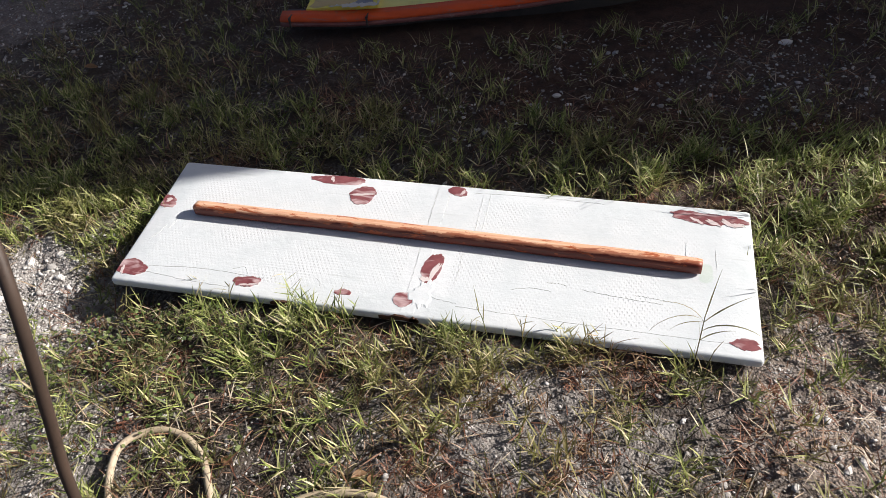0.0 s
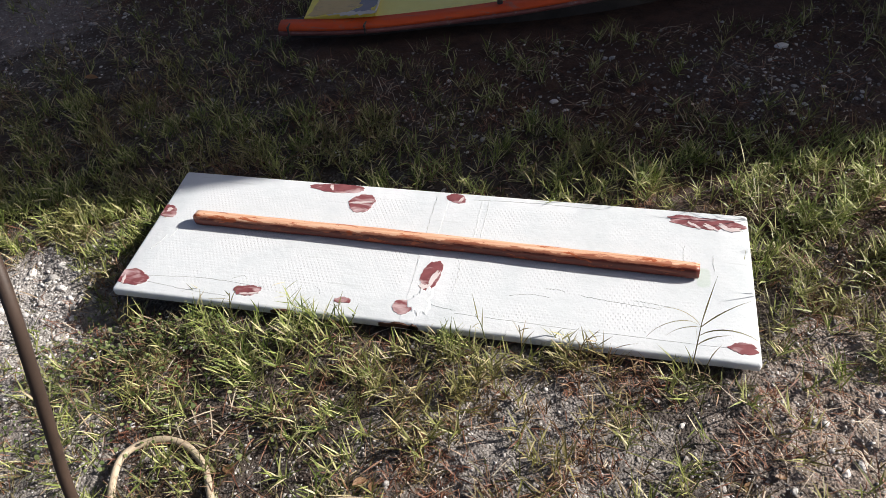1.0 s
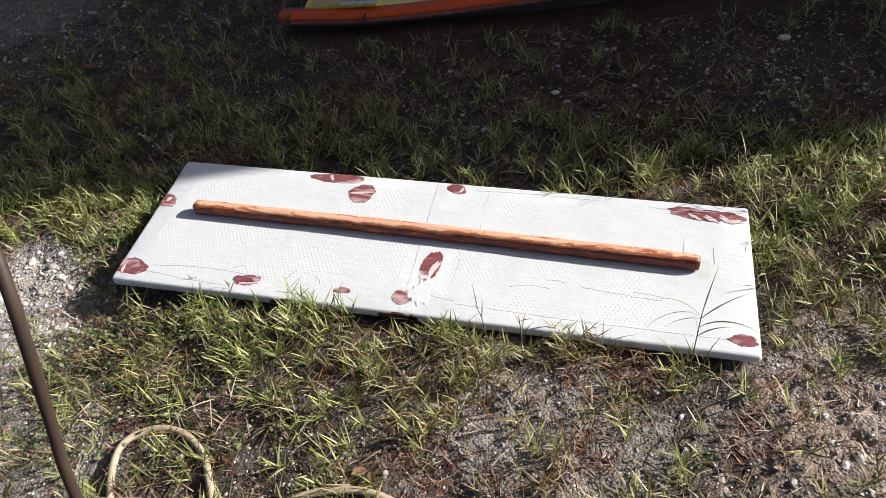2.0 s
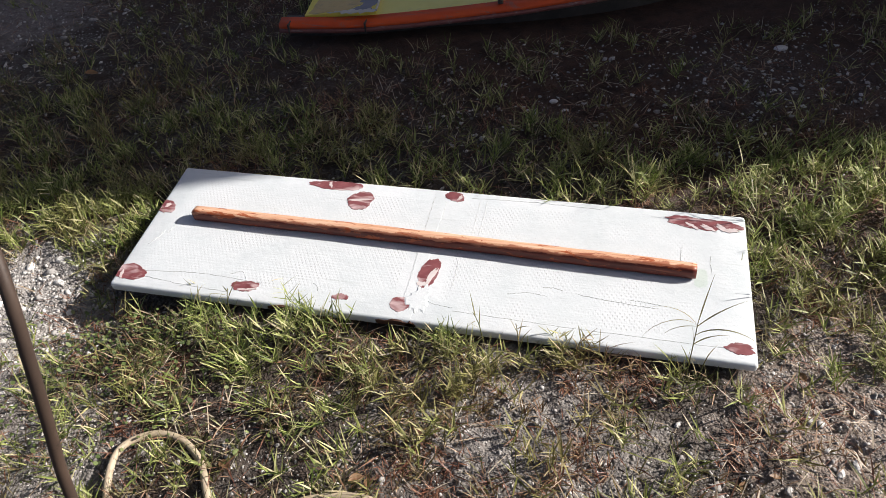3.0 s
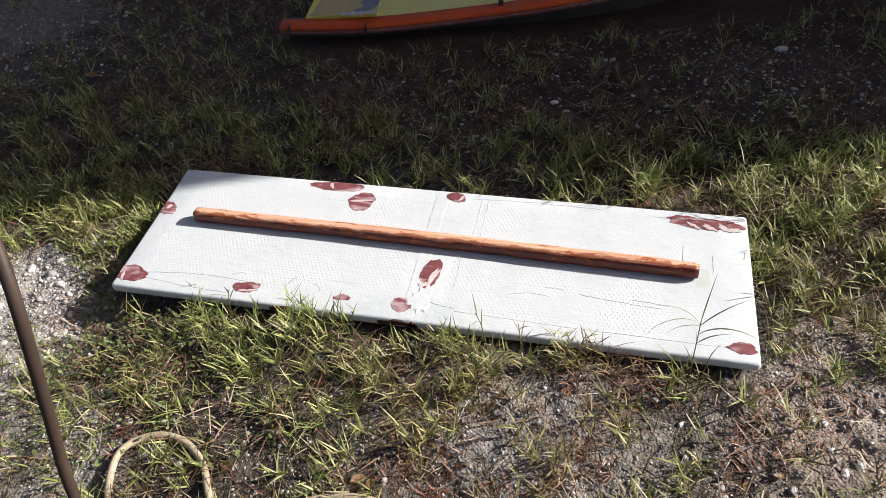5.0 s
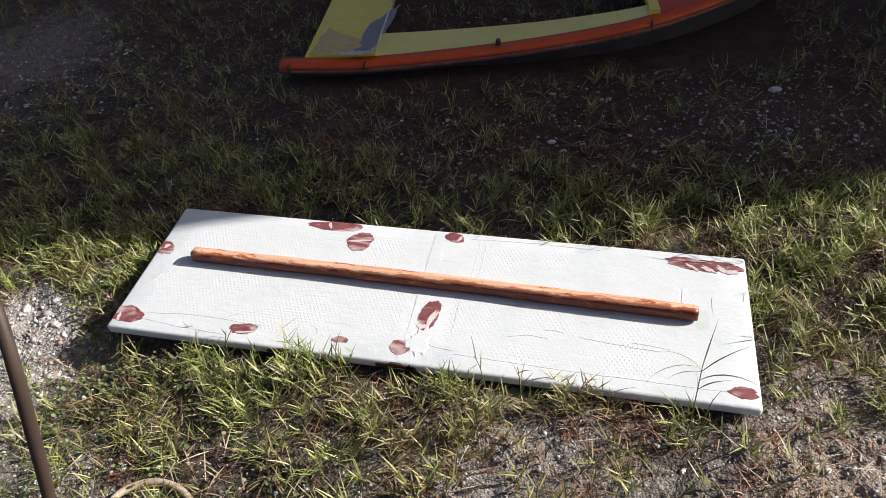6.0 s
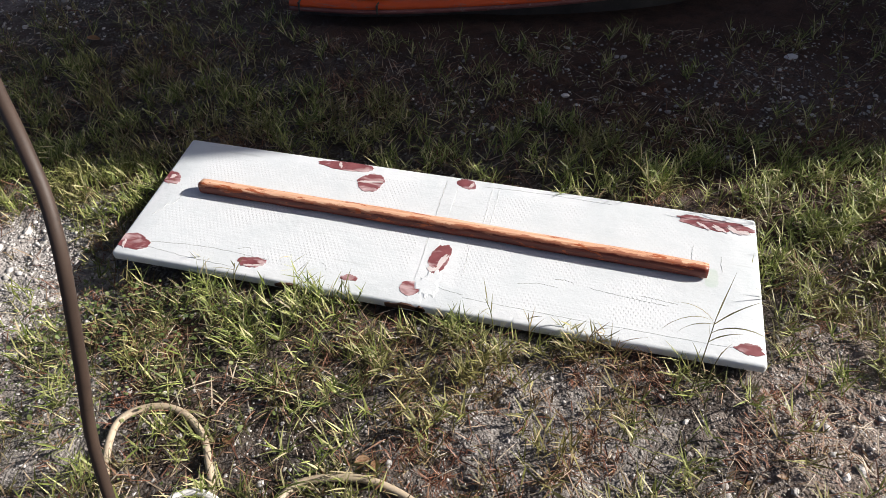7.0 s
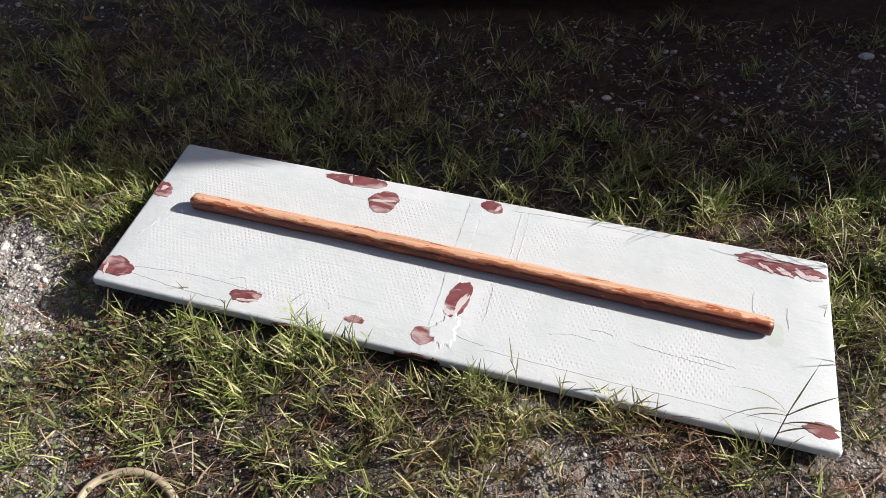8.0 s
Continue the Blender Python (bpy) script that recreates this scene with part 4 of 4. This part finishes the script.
x, y, r = scatter(1500, -0.2, 1.9, 1.05, 2.1, lambda x, y: 0.15 + 0.7 * hump(x, y, 1.15, 1.55, 0.5, 0.35) + 0.5 * hump(x, y, 0.0, 1.22, 0.5, 0.10), 55)
pebbles("chippings", x, y, r, np.clip(r.lognormal(-5.2, 0.4, len(x)), 0.003, 0.012), CHALK, "grey-white stone chippings on the shaded soil")
x, y, r = scatter(700, -3.2, -1.6, 1.0, 2.6, lambda x, y: hump(x, y, -2.4, 1.7, 0.5, 0.5), 56)
pebbles("chippings", x, y, r, np.clip(r.lognormal(-4.9, 0.4, len(x)), 0.004, 0.016), CHALK, "pale broken stone at the edge of the shaded bare patch")


# tall stalks about the panel
def stalk(x, y, h, lean, leaves, label="single tall grass stalk with drooping narrow leaves beside the panel"):
    """leaves: (share of the height, direction in degrees, length, rise, curl)."""
    z = float(ground_z(x, y))
    line = glide([(x, y, z - 0.01), (x + 0.2 * lean * h, y, z + 0.4 * h), (x + 0.5 * lean * h, y + 0.01, z + 0.75 * h), (x + lean * h, y + 0.02, z + h)], 5)
    ob = part("grass_stalk", sweep(line, lambda u: 0.0019 - 0.0008 * u, 6), GREEN, smooth=True)
    tagged(ob, label, "grass", "tall grass stalks")
    for u, turn, length, rise, curl in leaves:
        p = line[min(len(line) - 1, int(u * (len(line) - 1)))]
        v, f = blades(np.array([p]), np.array([radians(turn)]), np.array([length]), np.array([0.0027]), np.array([rise]), np.array([curl]), 8, np.array([0.35]))
        leaf = arrays("leaf", v, f, GREEN)
        leaf.parent = ob
    return ob


stalk(0.806, -0.10, 0.30, 0.0, ((1.0, 65, 0.14, 1.40, 0.25), (0.99, 170, 0.14, 1.05, 1.9), (0.94, 200, 0.17, 0.95, 2.3), (0.97, 185, 0.09, 0.1, 1.3),
                                 (0.98, 20, 0.13, 0.85, 0.65), (0.85, -10, 0.17, 0.95, 1.9), (0.72, 5, 0.09, 1.0, 1.1), (0.70, 160, 0.07, 1.45, 0.2), (0.35, 190, 0.08, 1.2, 0.8)),
      "tall seeding grass stalk with long arching leaves before the panel")
stalk(0.835, -0.09, 0.17, 0.10, ((0.9, 10, 0.06, 1.4, 0.3), (0.6, 180, 0.06, 1.2, 0.6)))


def fan(seed, count, length, turn=0, spread=180):
    r = random.Random(seed)
    return [(0.35 + 0.65 * i / count, turn + r.uniform(-spread, spread), length * r.uniform(0.7, 1.25), r.uniform(0.5, 1.3), r.uniform(0.1, 1.0)) for i in range(count)]


stalk(0.265, -0.03, 0.13, -0.25, fan(4, 5, 0.07))
stalk(0.365, -0.03, 0.12, -0.10, fan(5, 4, 0.06))
stalk(-0.17, -0.03, 0.12, -0.20, fan(6, 5, 0.07))
stalk(-0.55, -0.03, 0.12, 0.10, fan(12, 6, 0.07))
stalk(0.52, -0.03, 0.10, 0.20, fan(13, 5, 0.10, 0, 60))
stalk(0.60, -0.04, 0.08, 0.10, fan(14, 5, 0.11, 0, 70))
stalk(0.70, -0.05, 0.07, -0.10, fan(15, 5, 0.11, 180, 70))
stalk(1.05, 0.24, 0.07, -0.40, fan(7, 5, 0.06, 180, 80))
stalk(1.06, 0.44, 0.08, -0.20, fan(9, 5, 0.06, 180, 90))
stalk(1.05, 0.58, 0.18, -0.30, fan(8, 8, 0.12, 180, 90))
stalk(1.08, 0.66, 0.22, -0.20, fan(17, 8, 0.12, 180, 120))
stalk(0.66, 0.64, 0.15, -0.10, fan(11, 9, 0.12, 180, 80))
stalk(0.72, 0.68, 0.20, 0.10, fan(18, 10, 0.10))
stalk(0.98, 0.74, 0.18, 0.05, fan(19, 9, 0.09))
stalk(0.30, 0.66, 0.16, 0.05, fan(20, 8, 0.08))


# dead leaves
def dead_leaf(x, y, turn, size, seed):
    r = random.Random(seed)
    bm = bmesh.new()
    n, rows = 6, []
    for i in range(n + 1):
        u = i / n
        w = 0.32 * math.sin(math.pi * min(1, u * 0.96 + 0.02)) ** 0.8 * size
        curl = 0.25 * size * (u - 0.5) ** 2
        rows.append([bm.verts.new(((u - 0.5) * size, k * w, curl + abs(k) * w * 0.5 + r.uniform(-0.02, 0.02) * size)) for k in (-1, 0, 1)])
    for a, b in zip(rows, rows[1:]):
        for i in range(2):
            bm.faces.new((a[i], b[i], b[i + 1], a[i + 1]))
    ob = part("dead_leaf", bm, DEADLEAF)
    ob.matrix_world = pose(x, y, float(ground_z(x, y)) + 0.008, r.uniform(-25, 25), r.uniform(-25, 25), turn)
    return tagged(ob, "curled dry brown fallen leaf on the ground", "leaf", "fallen leaves")


for i, (x, y, turn, size) in enumerate(((0.02, -0.49, 40, 0.042), (0.06, -0.50, 110, 0.036), (-0.50, -0.13, 20, 0.05), (0.95, -0.33, 70, 0.03), (-0.33, -0.52, 150, 0.04),
                                        (1.02, -0.30, 10, 0.028), (-2.0, 1.35, 30, 0.06), (0.6, 1.3, 80, 0.05), (1.12, 0.02, 130, 0.03))):
    dead_leaf(x, y, turn, size, i)


# separate stones
def stone(x, y, size, flat, turn, seed):
    r = random.Random(seed)
    bm = bmesh.new()
    bmesh.ops.create_icosphere(bm, subdivisions=2, radius=1.0)
    for v in bm.verts:
        n = v.co.normalized()
        k = 1 + 0.22 * noise.noise(n * 1.6 + Vector((seed, 0, 0))) + 0.10 * noise.noise(n * 4.0 + Vector((0, seed, 0))) + r.uniform(-0.03, 0.03)
        v.co = Vector((n.x * k * size, n.y * k * size * 0.65, n.z * k * size * flat))
    ob = part("stone", bm, CHALK)
    ob.matrix_world = pose(x, y, float(ground_z(x, y)) + size * flat * 0.35, 0, 0, turn)
    return tagged(ob, "single pale stone lying on the soil", "stone", "pale stones")


for i, (x, y, size, flat, turn) in enumerate(((1.17, -0.26, 0.014, 0.5, 70), (1.21, -0.23, 0.016, 0.45, 80), (1.15, -0.20, 0.010, 0.6, 30), (1.244, 1.85, 0.030, 0.4, 10),
                                              (0.62, -0.12, 0.010, 0.7, 0), (0.80, -0.18, 0.010, 0.7, 50), (0.30, 1.32, 0.018, 0.5, 20), (-1.33, 0.14, 0.018, 0.6, 40),
                                              (-1.42, 0.09, 0.02, 0.6, 100), (-1.28, 0.05, 0.018, 0.7, 10), (-1.45, -0.02, 0.02, 0.6, 60), (-1.13, -0.14, 0.022, 0.6, 20))):
    stone(x, y, size, flat, turn, i + 1)
